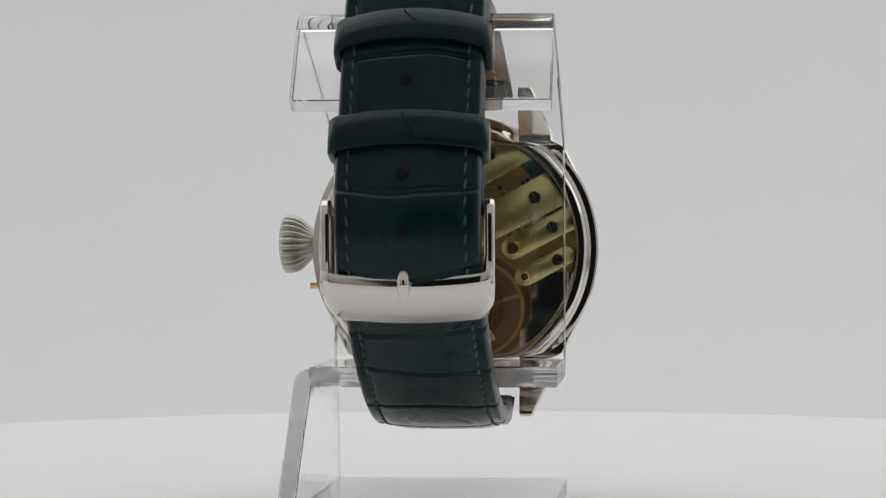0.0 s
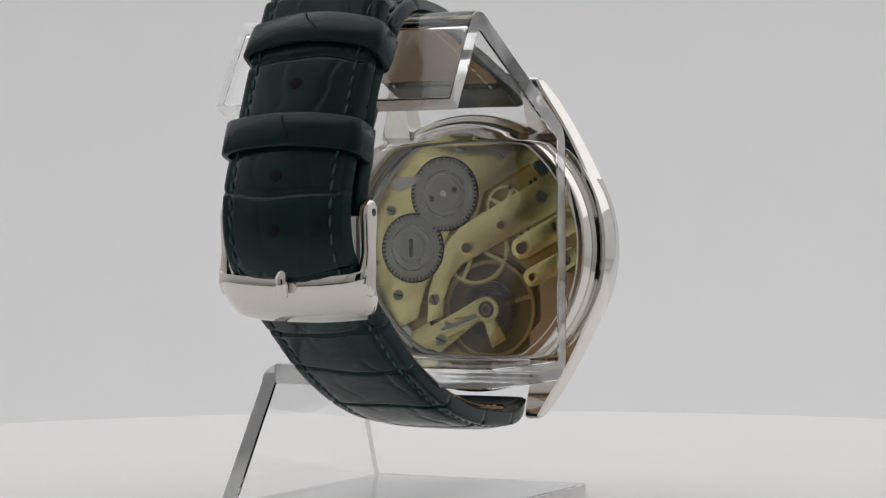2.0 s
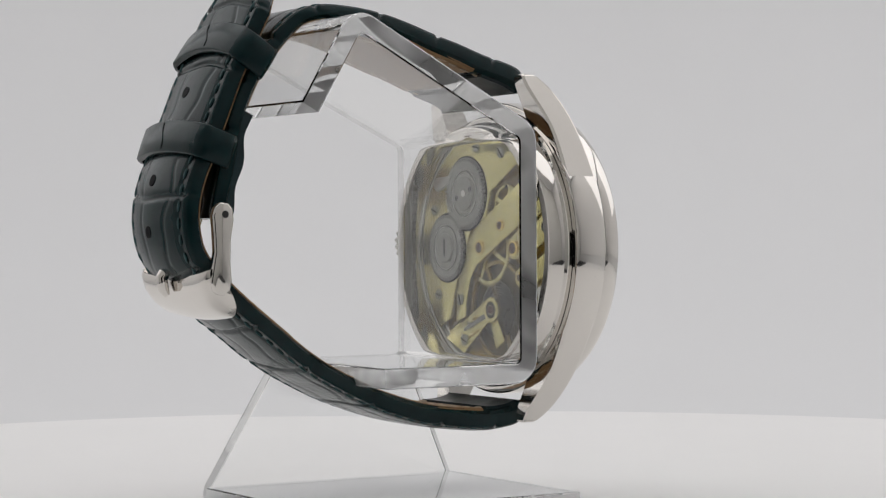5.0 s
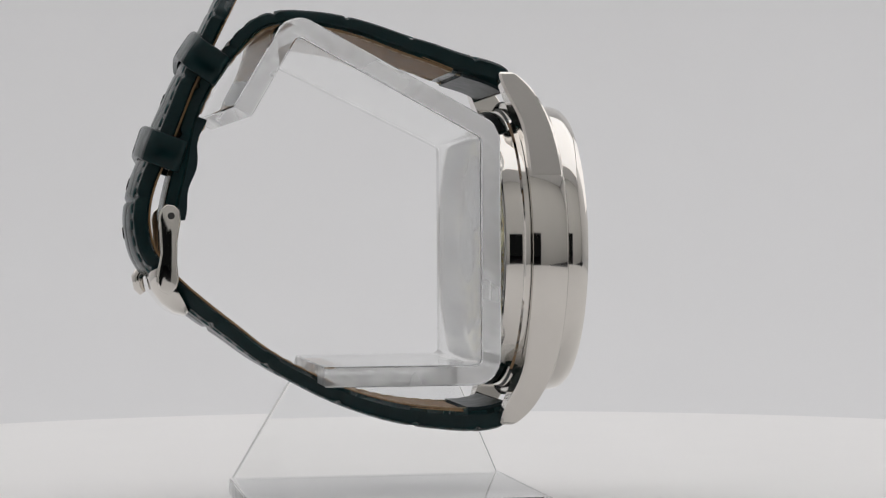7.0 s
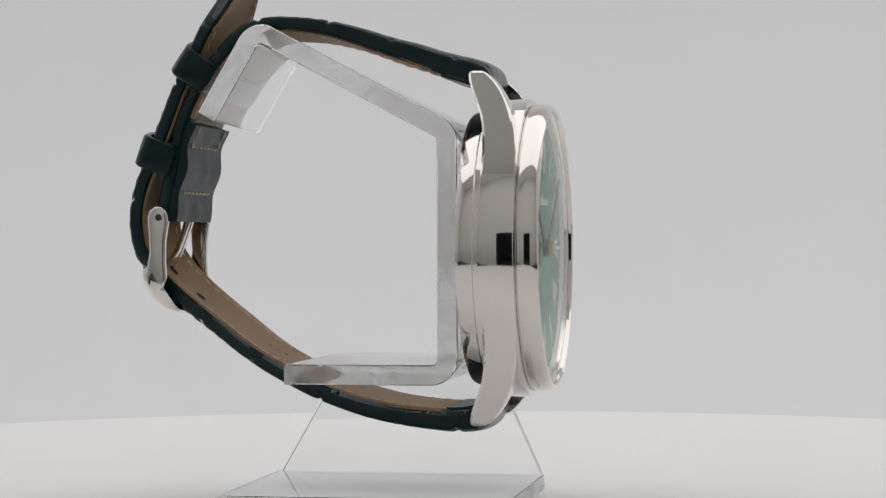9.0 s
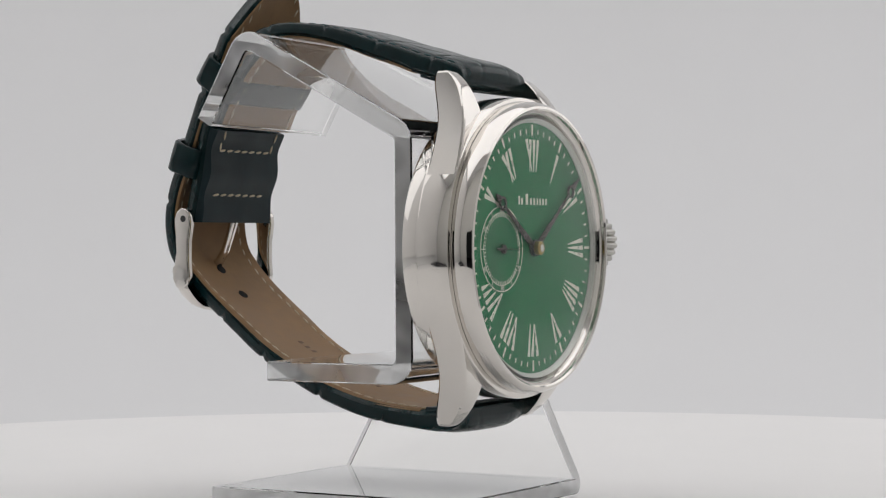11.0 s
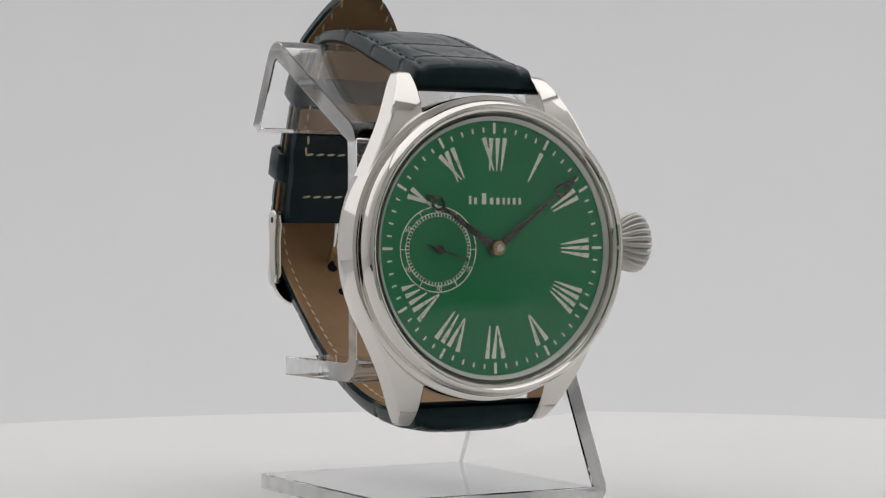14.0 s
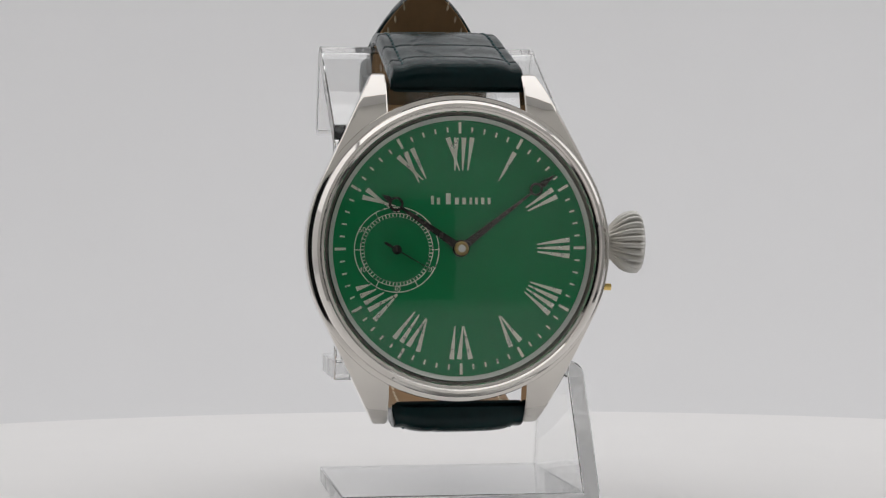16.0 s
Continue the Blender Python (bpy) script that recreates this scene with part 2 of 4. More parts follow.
def light_tent():
    t = 0.006
    x, yb, yf, z0, z1 = 0.42, 0.56, -0.345, -0.034, 0.53
    slab("tent_floor", (-x, -0.215, z0 - t), (x, yb - 0.331, z0), FABRIC, "white fabric floor of the light tent", "tent floor")
    # back sheet: a soft cove from the floor, then up and over into the roof
    r, h = 0.33, 0.20
    pts = [(yb - r + r * math.sin(a), z0 + h - h * math.cos(a)) for a in np.linspace(0, math.pi / 2, 25)]
    pts += [(yb, 0.36)] + [(yb - 0.16 * (1 - math.cos(a)), 0.36 + 0.16 * math.sin(a)) for a in np.linspace(0.15, math.pi / 2, 9)]
    verts, faces = [], []
    n = len(pts)
    for k, (y, z) in enumerate(pts):
        p, q = pts[max(k - 1, 0)], pts[min(k + 1, n - 1)]
        l = math.hypot(q[0] - p[0], q[1] - p[1])
        oy, oz = (q[1] - p[1]) / l * t, -(q[0] - p[0]) / l * t
        verts += [(-x, y, z), (x, y, z), (-x, y + oy, z + oz), (x, y + oy, z + oz)]
    for i in range(n - 1):
        a, b = 4 * i, 4 * i + 4
        faces += [(a, a + 1, b + 1, b), (a + 2, b + 2, b + 3, a + 3)]
    tagged(part("backdrop", (verts, faces), SHEET, None, smooth=60), "seamless white backdrop sheet of a light tent", "backdrop", "", "structure")
    for nm, a, b in (("wall_west", -x - t, -x - 0.0005), ("wall_east", x + 0.0005, x + t)):
        slab(nm, (a, yf, -0.0405), (b, yb, z1), FABRIC, "white fabric side of the light tent", "tent side")
    slab("ceiling", (-x, yf, z1), (x, yb - 0.155, z1 + t), FABRIC, "white fabric roof of the light tent", "tent roof")
    # front flap with the opening for the lens
    slab("wall_south", (-x, yf - t, 0.110), (x, yf, z1), GREYCLOTH, "grey front flap above the tent opening", "tent front")
    slab("wall_south_1", (-x, yf - t, -0.0405), (-0.085, yf, 0.1095), GREYCLOTH, "grey front flap beside the tent opening", "tent front")
    slab("wall_south_2", (0.085, yf - t, -0.0405), (x, yf, 0.1095), GREYCLOTH, "grey front flap beside the tent opening", "tent front")


def table_under():
    slab("table", (-0.60, -0.75, -0.08), (0.60, 0.75, -0.041), DARKWALL, "dark table under the light tent", "table")


def added_panels():
    # unseen plates, added to give the roof light and side fill a body
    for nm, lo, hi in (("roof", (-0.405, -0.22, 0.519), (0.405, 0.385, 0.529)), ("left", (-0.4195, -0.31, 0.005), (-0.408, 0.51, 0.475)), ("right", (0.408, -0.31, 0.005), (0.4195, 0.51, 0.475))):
        led = thing("added_panel", "flat white panel added unseen behind a tent light", "lamp", "light panels of the tent")
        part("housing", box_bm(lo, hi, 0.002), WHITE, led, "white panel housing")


def turntable():
    top = thing("turntable", "round white display turntable with a matte top", "turntable")
    R = 195.0
    z = -EYE_H / MM
    bm = bmesh.new()
    prof = [(0, z), (R - 1.2, z), (R - 0.35, z - 0.35), (R, z - 1.2), (R, z - 9), (R - 1, z - 10), (0, z - 10)]
    rings = []
    for r, h in prof:
        rings.append([bm.verts.new(W((r * math.cos(2 * math.pi * i / 160), r * math.sin(2 * math.pi * i / 160), h))) for i in range(160)] if r else [bm.verts.new(W((0, 0, h)))])
    for p, q in zip(rings, rings[1:]):
        for i in range(160):
            j = (i + 1) % 160
            if len(p) == 1:
                bm.faces.new((p[0], q[i], q[j]))
            elif len(q) == 1:
                bm.faces.new((p[i], q[0], p[j]))
            else:
                bm.faces.new((p[i], q[i], q[j], p[j]))
    part("platter", bm, WHITE, top, "matte white round platter", 40)
    bm = bmesh.new()
    bmesh.ops.create_cone(bm, cap_ends=True, segments=64, radius1=0.105, radius2=0.10, depth=0.0235)
    bmesh.ops.translate(bm, verts=bm.verts[:], vec=(0, 0, -0.0222))
    part("base", bm, WHITE, top, "white motor base", 40)
    return top


# ---------------------------------------------------------------- acrylic stand
def ribbon(stations, half, parent, name, label, edge):
    """A bent sheet: stations are (point2d, normal2d, lo, hi, plane); closed all round, cut edges in a second material."""
    bm = bmesh.new()
    rings = []
    for p, n, lo, hi, make in stations:
        a, b = (p[0] + n[0] * half, p[1] + n[1] * half), (p[0] - n[0] * half, p[1] - n[1] * half)
        rings.append([bm.verts.new(W(make(q, e))) for q, e in ((a, lo), (a, hi), (b, hi), (b, lo))])
    for i, (r, s) in enumerate(zip(rings, rings[1:])):
        n0, n1 = stations[i][1], stations[i + 1][1]
        for k in range(4):
            f = bm.faces.new((r[k], r[(k + 1) % 4], s[(k + 1) % 4], s[k]))
            f.material_index = 1 if k in (1, 3) else 2 if np.dot(n0, n1) < 0.9995 else 0
    for r in (rings[0], rings[-1]):
        bm.faces.new(r).material_index = 1
    bmesh.ops.recalc_face_normals(bm, faces=bm.faces[:])
    ring_edges = [e for e in bm.edges if len(e.link_faces) == 2 and (e.link_faces[0].material_index == 1) != (e.link_faces[1].material_index == 1)]
    bmesh.ops.bevel(bm, geom=ring_edges, offset=0.22 * MM, segments=2, affect="EDGES", profile=0.5)
    ob = part(name, bm, [ACRYLIC, edge, ACRYLIC_BEND], parent, label, 20)
    ob.visible_shadow = False
    return ob


def rounded(pts, radius, step=7):
    """A 2D polyline with its corners turned into arcs."""
    out = [np.array(pts[0], float)]
    for i in range(1, len(pts) - 1):
        p, a, b = (np.array(pts[k], float) for k in (i, i - 1, i + 1))
        u, v = (a - p) / np.linalg.norm(a - p), (b - p) / np.linalg.norm(b - p)
        half = math.acos(np.clip(u @ v, -1, 1)) / 2
        d = radius / math.tan(half)
        c = p + (u + v) / np.linalg.norm(u + v) * radius / math.sin(half)
        s, e = p + u * d - c, p + v * d - c
        a0, a1 = math.atan2(s[1], s[0]), math.atan2(e[1], e[0])
        da = (a1 - a0 + math.pi) % (2 * math.pi) - math.pi
        for k in range(step + 1):
            ang = a0 + da * k / step
            out.append(c + radius * np.array((math.cos(ang), math.sin(ang))))
    out.append(np.array(pts[-1], float))
    return out


def with_normals(pts):
    res = []
    for i, p in enumerate(pts):
        t = pts[min(i + 1, len(pts) - 1)] - pts[max(i - 1, 0)]
        t = t / np.linalg.norm(t)
        res.append((p, np.array((-t[1], t[0]))))
    return res


def watch_stand():
    stand = thing("watch_stand", "clear bent acrylic watch stand on the white turntable", "watch stand")
    x0, x1, half = -19.1, 19.1, 1.6
    prof = with_normals(rounded([(36.9, 20.6), (28.9, 34.3), (-3.2, 17.8), (-3.2, -20.1), (22.9, -20.1)], 2.6))
    # the upper bend runs a little askew

    def skew(q, e):
        return (e, q[0] + (0.08 * e * min(1.0, max(0.0, (q[0] + 1.0) / 30)) if q[1] > 0 else 0.0), q[1])
    ribbon([(p, n, x0, x1, skew) for p, n in prof], half, stand, "holder", "bent clear acrylic holder with rounded bends", ACRYLIC_EDGE)
    path = with_normals(rounded([(-18.8, -40.72), (21.2, -40.72), (20.2, -20.1), (18.9, -20.1)], 1.42))
    st = []
    for p, n in path:
        k = min(1.0, max(0.0, (p[1] + 40.6) / 19.0))
        st.append((p, n, -13.0 + k * 8.4, 34.3 - k * 11.3, lambda q, e: (q[0], e, q[1])))
    ribbon(st, 1.37, stand, "foot", "clear acrylic foot plate with a folded leg", FOOT_EDGE)
    return stand


# ---------------------------------------------------------------- watch
C = (-0.9, 0.0, -0.4)     # dial centre


def watch_case(w):
    prof = [(20.6, -9.0), (23.7, -8.75), (24.05, -8.85), (24.15, -9.15), (24.15, -14.05), (24.05, -14.3), (23.75, -14.4), (20.9, -14.35), (20.6, -14.0)]
    case = part("case", lathe(prof, C, segs=160), STEEL, w, "polished steel middle case", 30)
    prof = [(23.15, -14.45), (23.3, -14.8), (23.3, -16.4), (23.05, -17.3), (22.6, -17.85), (22.2, -17.95), (21.95, -17.7), (21.85, -17.25),
            (21.5, -17.15), (21.3, -16.9), (21.2, -16.6), (20.95, -16.3), (20.75, -15.6), (20.75, -14.45)]
    part("bezel", lathe(prof, C, segs=160), STEEL, w, "stepped polished steel bezel", 30)
    part("inner_ring", lathe([(20.05, -15.88), (20.1, -16.05), (20.72, -16.6), (20.72, -15.88)], C, segs=128), RING, w, "matte steel ring round the dial", 30)
    prof = [(20.2, -8.7), (22.95, -8.7), (22.95, -7.9), (22.5, -7.6), (22.35, -5.7), (22.0, -5.0), (21.2, -4.86), (20.7, -4.95), (20.6, -5.3), (20.6, -8.0)]
    part("case_back_ring", lathe(prof, C, segs=160), STEEL, w, "polished screw-down case back ring", 30)
    part("case_back_glass", lathe([(0, -4.92), (20.59, -4.92), (20.59, -5.02), (0, -5.02)], C, segs=96, closed=False), CRYSTAL, w, "flat display glass in the case back", 30).visible_shadow = False
    dome_o, dome_i = [], []
    for k in range(13):
        q = k / 12
        dome_o.append((21.4 * q, -19.1 + 2.4 * q ** 2))
        dome_i.append((21.2 * q, -18.35 + 1.9 * q ** 2))
    part("crystal", lathe(dome_o + dome_i[::-1], C, segs=128, closed=False), CRYSTAL, w, "domed clear watch crystal", 50).visible_shadow = False
    # four horns, swept back towards the strap
    R = 24.13
    st = [(z, -14.35, -8.78, math.sqrt(R * R - z * z) - 0.01 * (10.6 - z)) for z in (4.0, 6.0, 8.0, 9.6, 10.6)]
    st += [(z, yf, yb, 21.68 - (z - 10.6) * 0.4885) for z, yf, yb in ((12.0, -14.33, -8.8), (14.0, -14.22, -8.85), (16.0, -14.02, -8.82), (18.0, -13.72, -8.68), (19.5, -13.4, -8.45), (21.0, -12.98, -8.05),
           (22.4, -12.45, -7.5), (23.7, -11.85, -6.95), (25.0, -11.1, -6.4), (26.0, -10.35, -6.05), (26.9, -9.5, -5.85), (27.6, -8.65, -5.8), (28.0, -8.0, -5.85))]
    for sx in (-1, 1):
        for sz in (-1, 1):
            bm = bmesh.new()
            rings = []
            for z, yf, yb, xo in st:
                xi = 11.0 if z > 12 else 13.0
                rings.append([bm.verts.new(W((C[0] + sx * x, y, C[2] + sz * z))) for x, y in ((xi, yf + 0.2), (xi + 0.2, yf), (xo - 0.5, yf), (xo - 0.15, yf + 0.12), (xo, yf + 0.42), (xo, yb - 0.4), (xo - 0.35, yb), (xi, yb))])
            for a, b in zip(rings, rings[1:]):
                for k in range(8):
                    bm.faces.new((a[k], a[(k + 1) % 8], b[(k + 1) % 8], b[k]))
            bm.faces.new(rings[0])
            bm.faces.new(rings[-1])
            bmesh.ops.recalc_face_normals(bm, faces=bm.faces[:])
            tips = [e for e in bm.edges if all(v in rings[-1] for v in e.verts)]
            bmesh.ops.bevel(bm, geom=tips, offset=0.5 * MM, segments=3, affect="EDGES", profile=0.5)
            part("lug", bm, STEEL, case, smooth=18)
    for sz in (-1, 1):
        part("spring_bar", tube([(C[0] - 11.2, -8.4, C[2] + sz * 26.0), (C[0] + 11.2, -8.4, C[2] + sz * 26.0)], 0.8), SATIN, w)
    # fluted onion crown
    prof = [(0.0, 22.5), (2.2, 22.5), (2.3, 23.4), (2.7, 23.8), (3.3, 24.5), (4.0, 25.3), (4.55, 26.3), (4.8, 27.3), (4.75, 28.1), (4.3, 28.6), (3.2, 28.95), (0.0, 29.1)]
    amp = [0, 0, 0, .06, .16, .24, .27, .27, .25, .16, 0.04, 0]
    part("crown", lathe(prof, (0, -11.6, 0.5), "x", 192, False, lambda a, k: amp[k] * (abs(math.sin(12 * a)) * 2 - 1.0)), SATIN, w, "fluted steel onion crown", 40)
    part("setting_pin", tube([(20.5, -11.3, -6.6), (24.0, -11.3, -6.7), (24.15, -11.3, -6.7)], [0.55, 0.55, 0.4], 14), GOLD, w, "small gold setting pin", 40)


def flat_poly(pts, y, depth):
    return prism(pts, "y", y, y + depth)


def polar(r, deg, c=(C[0], C[2])):
    """Clock degrees from twelve, seen from the dial side."""
    a = radians(deg)
    return np.array((c[0] + r * math.sin(a), c[1] + r * math.cos(a)))


def stroke(o, i, wo, wi, y):
    """A tapered printed stroke from outer point o to inner point i."""
    o, i = np.array(o), np.array(i)
    t = (i - o) / np.linalg.norm(i - o)
    n = np.array((-t[1], t[0]))
    return flat_poly([o + n * wo / 2, i + n * wi / 2, i - n * wi / 2, o - n * wo / 2], y, 0.06)


SUB = (-10.95, -0.55)
DY = -15.85


def watch_dial(w):
    bm = disc(20.74, DY, DY + 0.5, C, 128)
    dial = part("dial", bm, DIAL, w, "glossy green lacquered dial", 30)
    y = DY - 0.06
    for m in range(60):
        hour = m % 5 == 0
        a, b, wd = (19.75, 18.0, 0.46) if hour else (19.05, 18.25, 0.30)
        part("minute_mark" if not hour else "hour_mark", stroke(polar(a, 6 * m), polar(b, 6 * m), wd, wd * 0.9, y), PRINT, dial)
    shapes = {1: "I", 2: "II", 3: "III", 4: "IIII", 5: "V", 6: "VI", 7: "VII", 8: "VIII", 10: "X", 11: "XI", 12: "XII"}
    ro, ri = 17.35, 12.2
    for h, text in shapes.items():
        strokes = []
        x = 0.0
        for ch in text:
            if ch == "I":
                strokes.append((x, x, 0)); x += 1.30
            elif ch == "V":
                strokes += [(x, x + 0.8, 1), (x + 1.8, x + 1.0, 0)]; x += 3.0
            else:
                strokes += [(x, x + 1.75, 1), (x + 1.35, x + 0.55, 0)]; x += 2.55
        lo, hi = min(s[0] for s in strokes), max(s[0] for s in strokes)
        mid = (lo + hi) / 2
        away = np.array((math.sin(radians(30 * h)), math.cos(radians(30 * h))))
        side = np.array((away[1], -away[0]))
        if 3 < h < 9:
            side = -side
            strokes = [(-(s[0] - mid) + mid, -(s[1] - mid) + mid, s[2]) for s in strokes]
        for so, si, _ in strokes:
            c0 = np.array((C[0], C[2]))
            o = c0 + away * ro + side * (so - mid)
            i = c0 + away * ri + side * (si - mid) * (0.45 if "X" not in text and "V" not in text else 0.62)
            if h in (8, 10):
                t = 1.0
                while t > 0.3 and np.linalg.norm(o + (i - o) * t - np.array(SUB)) < 6.8:
                    t -= 0.04
                i = o + (i - o) * t
            part("numeral_stroke", stroke(o, i, 0.78, 0.20, y), PRINT, dial)
    # maker's name as plain bars
    for cx, bw, bh in ((-4.55, 0.45, 1.35), (-3.6, 0.5, 1.05), (-2.05, 0.75, 1.75), (-0.7, 0.6, 1.05), (0.45, 0.55, 1.05), (1.5, 0.4, 1.05), (2.4, 0.42, 1.05), (3.4, 0.5, 1.05), (4.4, 0.45, 1.05)):
        x0, x1 = C[0] + 0.15 + cx - bw / 2, C[0] + 0.15 + cx + bw / 2
        part("name_bar", prism([(x0, 6.5), (x1, 6.5), (x1, 6.5 + bh), (x0, 6.5 + bh)], "y", y, y + 0.06), PRINT, dial)
    # small seconds
    sc = (SUB[0], 0, SUB[1])
    sub = part("seconds_subdial", lathe([(0, DY - 0.02), (4.75, DY - 0.02), (5.0, DY - 0.10), (5.2, DY - 0.02), (5.2, DY + 0.2), (0, DY + 0.2)], sc, segs=72, closed=False), SUBDIAL, dial, "recessed green small seconds dial", 30)
    for r0, r1 in ((6.55, 6.72), (4.98, 5.14), (5.62, 5.76)):
        part("printed_ring", lathe([(r0, y), (r1, y), (r1, y + 0.05), (r0, y + 0.05)], sc, segs=72), PRINT, dial)
    for k in range(60):
        part("seconds_tick", stroke(polar(5.6, 6 * k, SUB), polar(5.16, 6 * k, SUB), 0.16, 0.16, y), PRINT, dial)
    for k in range(12):
        if k % 2 or k == 3:
            part("track_bar", stroke(polar(6.6, 30 * k, SUB), polar(5.75, 30 * k, SUB), 0.14, 0.14, y), PRINT, dial)
    for k, txt in ((0, "60"), (2, "10"), (4, "20"), (6, "30"), (8, "40"), (10, "50")):
        cu = bpy.data.curves.new("seconds_number", "FONT")
        cu.body, cu.size, cu.align_x, cu.align_y, cu.extrude = txt, 1.15 * MM, "CENTER", "CENTER", 0.02 * MM
        p = polar(6.2, 60 * k / 2, SUB)
        tmp = bpy.data.objects.new("tmp", cu)
        me = bpy.data.meshes.new_from_object(tmp)
        me.name = "seconds_number"
        me.materials.clear()
        me.materials.append(PRINT)
        me.transform(Matrix.Translation(W((p[0], y, p[1]))) @ pose(0, 0, 0, 90, 0, 0))
        bpy.data.objects.remove(tmp)
        ob = new("seconds_number", me)
        ob.parent = dial


def hand(name, w, deg, length, eye_r, eye_at, y, width, label):
    """A pomme hand: tapered blade, open eye, fine point."""
    h = part(name, prism([polar(1.0, deg - 40), polar(eye_at - eye_r + 0.1, deg - math.degrees(width * 0.32 / eye_at)), polar(eye_at - eye_r + 0.1, deg + math.degrees(width * 0.32 / eye_at)), polar(1.0, deg + 40)], "y", y, y + 0.28, 0.06, 1), HAND, w, label)
    c = polar(eye_at, deg)
    part("eye_ring", lathe([(eye_r - 0.38, y), (eye_r, y), (eye_r, y + 0.28), (eye_r - 0.38, y + 0.28)], (c[0], 0, c[1]), segs=36), HAND, h)
    part("point", prism([polar(eye_at + eye_r - 0.15, deg - 1.2), polar(eye_at + eye_r + 0.3, deg - 2.0), polar(length, deg), polar(eye_at + eye_r + 0.3, deg + 2.0), polar(eye_at + eye_r - 0.15, deg + 1.2)], "y", y, y + 0.25), HAND, h)
    part("boss", disc(1.35, y - 0.05, y + 0.35, C, 32, 0.1), HAND, h)


def hour_and_minute(w):
    hand("hour_hand", w, -55.5, 15.0, 1.15, 12.3, DY - 0.45, 0.75, "dark steel hour hand with an open eye")
    hand("minute_hand", w, 52.4, 19.1, 1.05, 15.1, DY - 0.82, 0.55, "dark steel minute hand with an open eye")
    part("centre_pin", disc(1.1, DY - 1.75, DY - 0.7, C, 32, 0.2), GILT_DARK, w, "dark brass centre pin", 30)
    part("centre_jewel", disc(0.62, DY - 1.85, DY - 1.7, C, 24, 0.06), STEEL, w, "polished pin end", 30)


def seconds_hand(w):
    """Built about its own pivot, so that it can turn."""
    bm = bmesh.new()
    outline = [(-0.16, -0.7), (-0.24, -1.9), (0, -2.3), (0.24, -1.9), (0.16, -0.7), (0.11, 0.7), (0.05, 5.6), (-0.05, 5.6), (-0.11, 0.7)]
    lo = [bm.verts.new((x * MM, 0, z * MM)) for x, z in outline]
    hi = [bm.verts.new((x * MM, 0.18 * MM, z * MM)) for x, z in outline]
    bm.faces.new(lo), bm.faces.new(hi[::-1])
    for i in range(len(outline)):
        j = (i + 1) % len(outline)
        bm.faces.new((lo[i], hi[i], hi[j], lo[j]))
    for r, y0, y1 in ((0.75, -0.1, 0.3), (0.35, -0.3, -0.1)):
        vs = [[bm.verts.new((r * MM * math.cos(a), y * MM, r * MM * math.sin(a))) for a in np.linspace(0, 2 * math.pi, 20, endpoint=False)] for y in (y0, y1)]
        bm.faces.new(vs[0]), bm.faces.new(vs[1][::-1])
        for i in range(20):
            bm.faces.new((vs[0][i], vs[1][i], vs[1][(i + 1) % 20], vs[0][(i + 1) % 20]))
    return part("seconds_hand", bm, HAND, w, "fine dark small seconds hand")


# ---------------------------------------------------------------- movement, seen through the back glass
MY = -6.95                # top of the bridges


def capsule(a, b, ra, rb, n=14):
    """The outline round two circles."""
    a, b = np.array(a, float), np.array(b, float)
    t = math.atan2(b[1] - a[1], b[0] - a[0])
    out = [b + rb * np.array((math.cos(t + q), math.sin(t + q))) for q in np.linspace(-math.pi / 2, math.pi / 2, n)]
    out += [a + ra * np.array((math.cos(t + q), math.sin(t + q))) for q in np.linspace(math.pi / 2, 3 * math.pi / 2, n)]
    return [tuple(p) for p in out]


def gear(c, r, teeth, depth, y0, y1, hub=None, spokes=0):
    """A toothed wheel; with spokes it is an open ring with arms."""
    bm = bmesh.new()
    out = []
    for k in range(teeth):
        for q, rr in ((0.0, r - depth), (0.34, r - depth), (0.44, r), (0.80, r), (0.90, r - depth)):
            a = 2 * math.pi * (k + q) / teeth
            out.append((rr * math.cos(a), rr * math.sin(a)))
    inner = [( (hub or 0.4) * math.cos(math.atan2(p[1], p[0])), (hub or 0.4) * math.sin(math.atan2(p[1], p[0]))) for p in out]
    rings = [[bm.verts.new(W((c[0] + p[0], y, c[1] + p[1]))) for p in ps] for ps, y in ((out, y0), (out, y1), (inner, y1), (inner, y0))]
    n = len(out)
    for a in range(4):
        for i in range(n):
            bm.faces.new((rings[a][i], rings[a][(i + 1) % n], rings[(a + 1) % 4][(i + 1) % n], rings[(a + 1) % 4][i]))
    for s in range(spokes):
        a = 2 * math.pi * s / spokes + 0.4
        d, e = np.array((math.cos(a), math.sin(a))), np.array((-math.sin(a), math.cos(a))) * 0.32
        q = [bm.verts.new(W((c[0] + v[0], y, c[1] + v[1]))) for y in (y0 + 0.05, y1 - 0.05) for v in (e, d * ((hub or 0.4) + 0.1) + e, d * ((hub or 0.4) + 0.1) - e, -e)]
        for f in ((0, 1, 2, 3), (7, 6, 5, 4), (0, 4, 5, 1), (2, 6, 7, 3), (1, 5, 6, 2)):
            bm.faces.new([q[i] for i in f])
    return bm


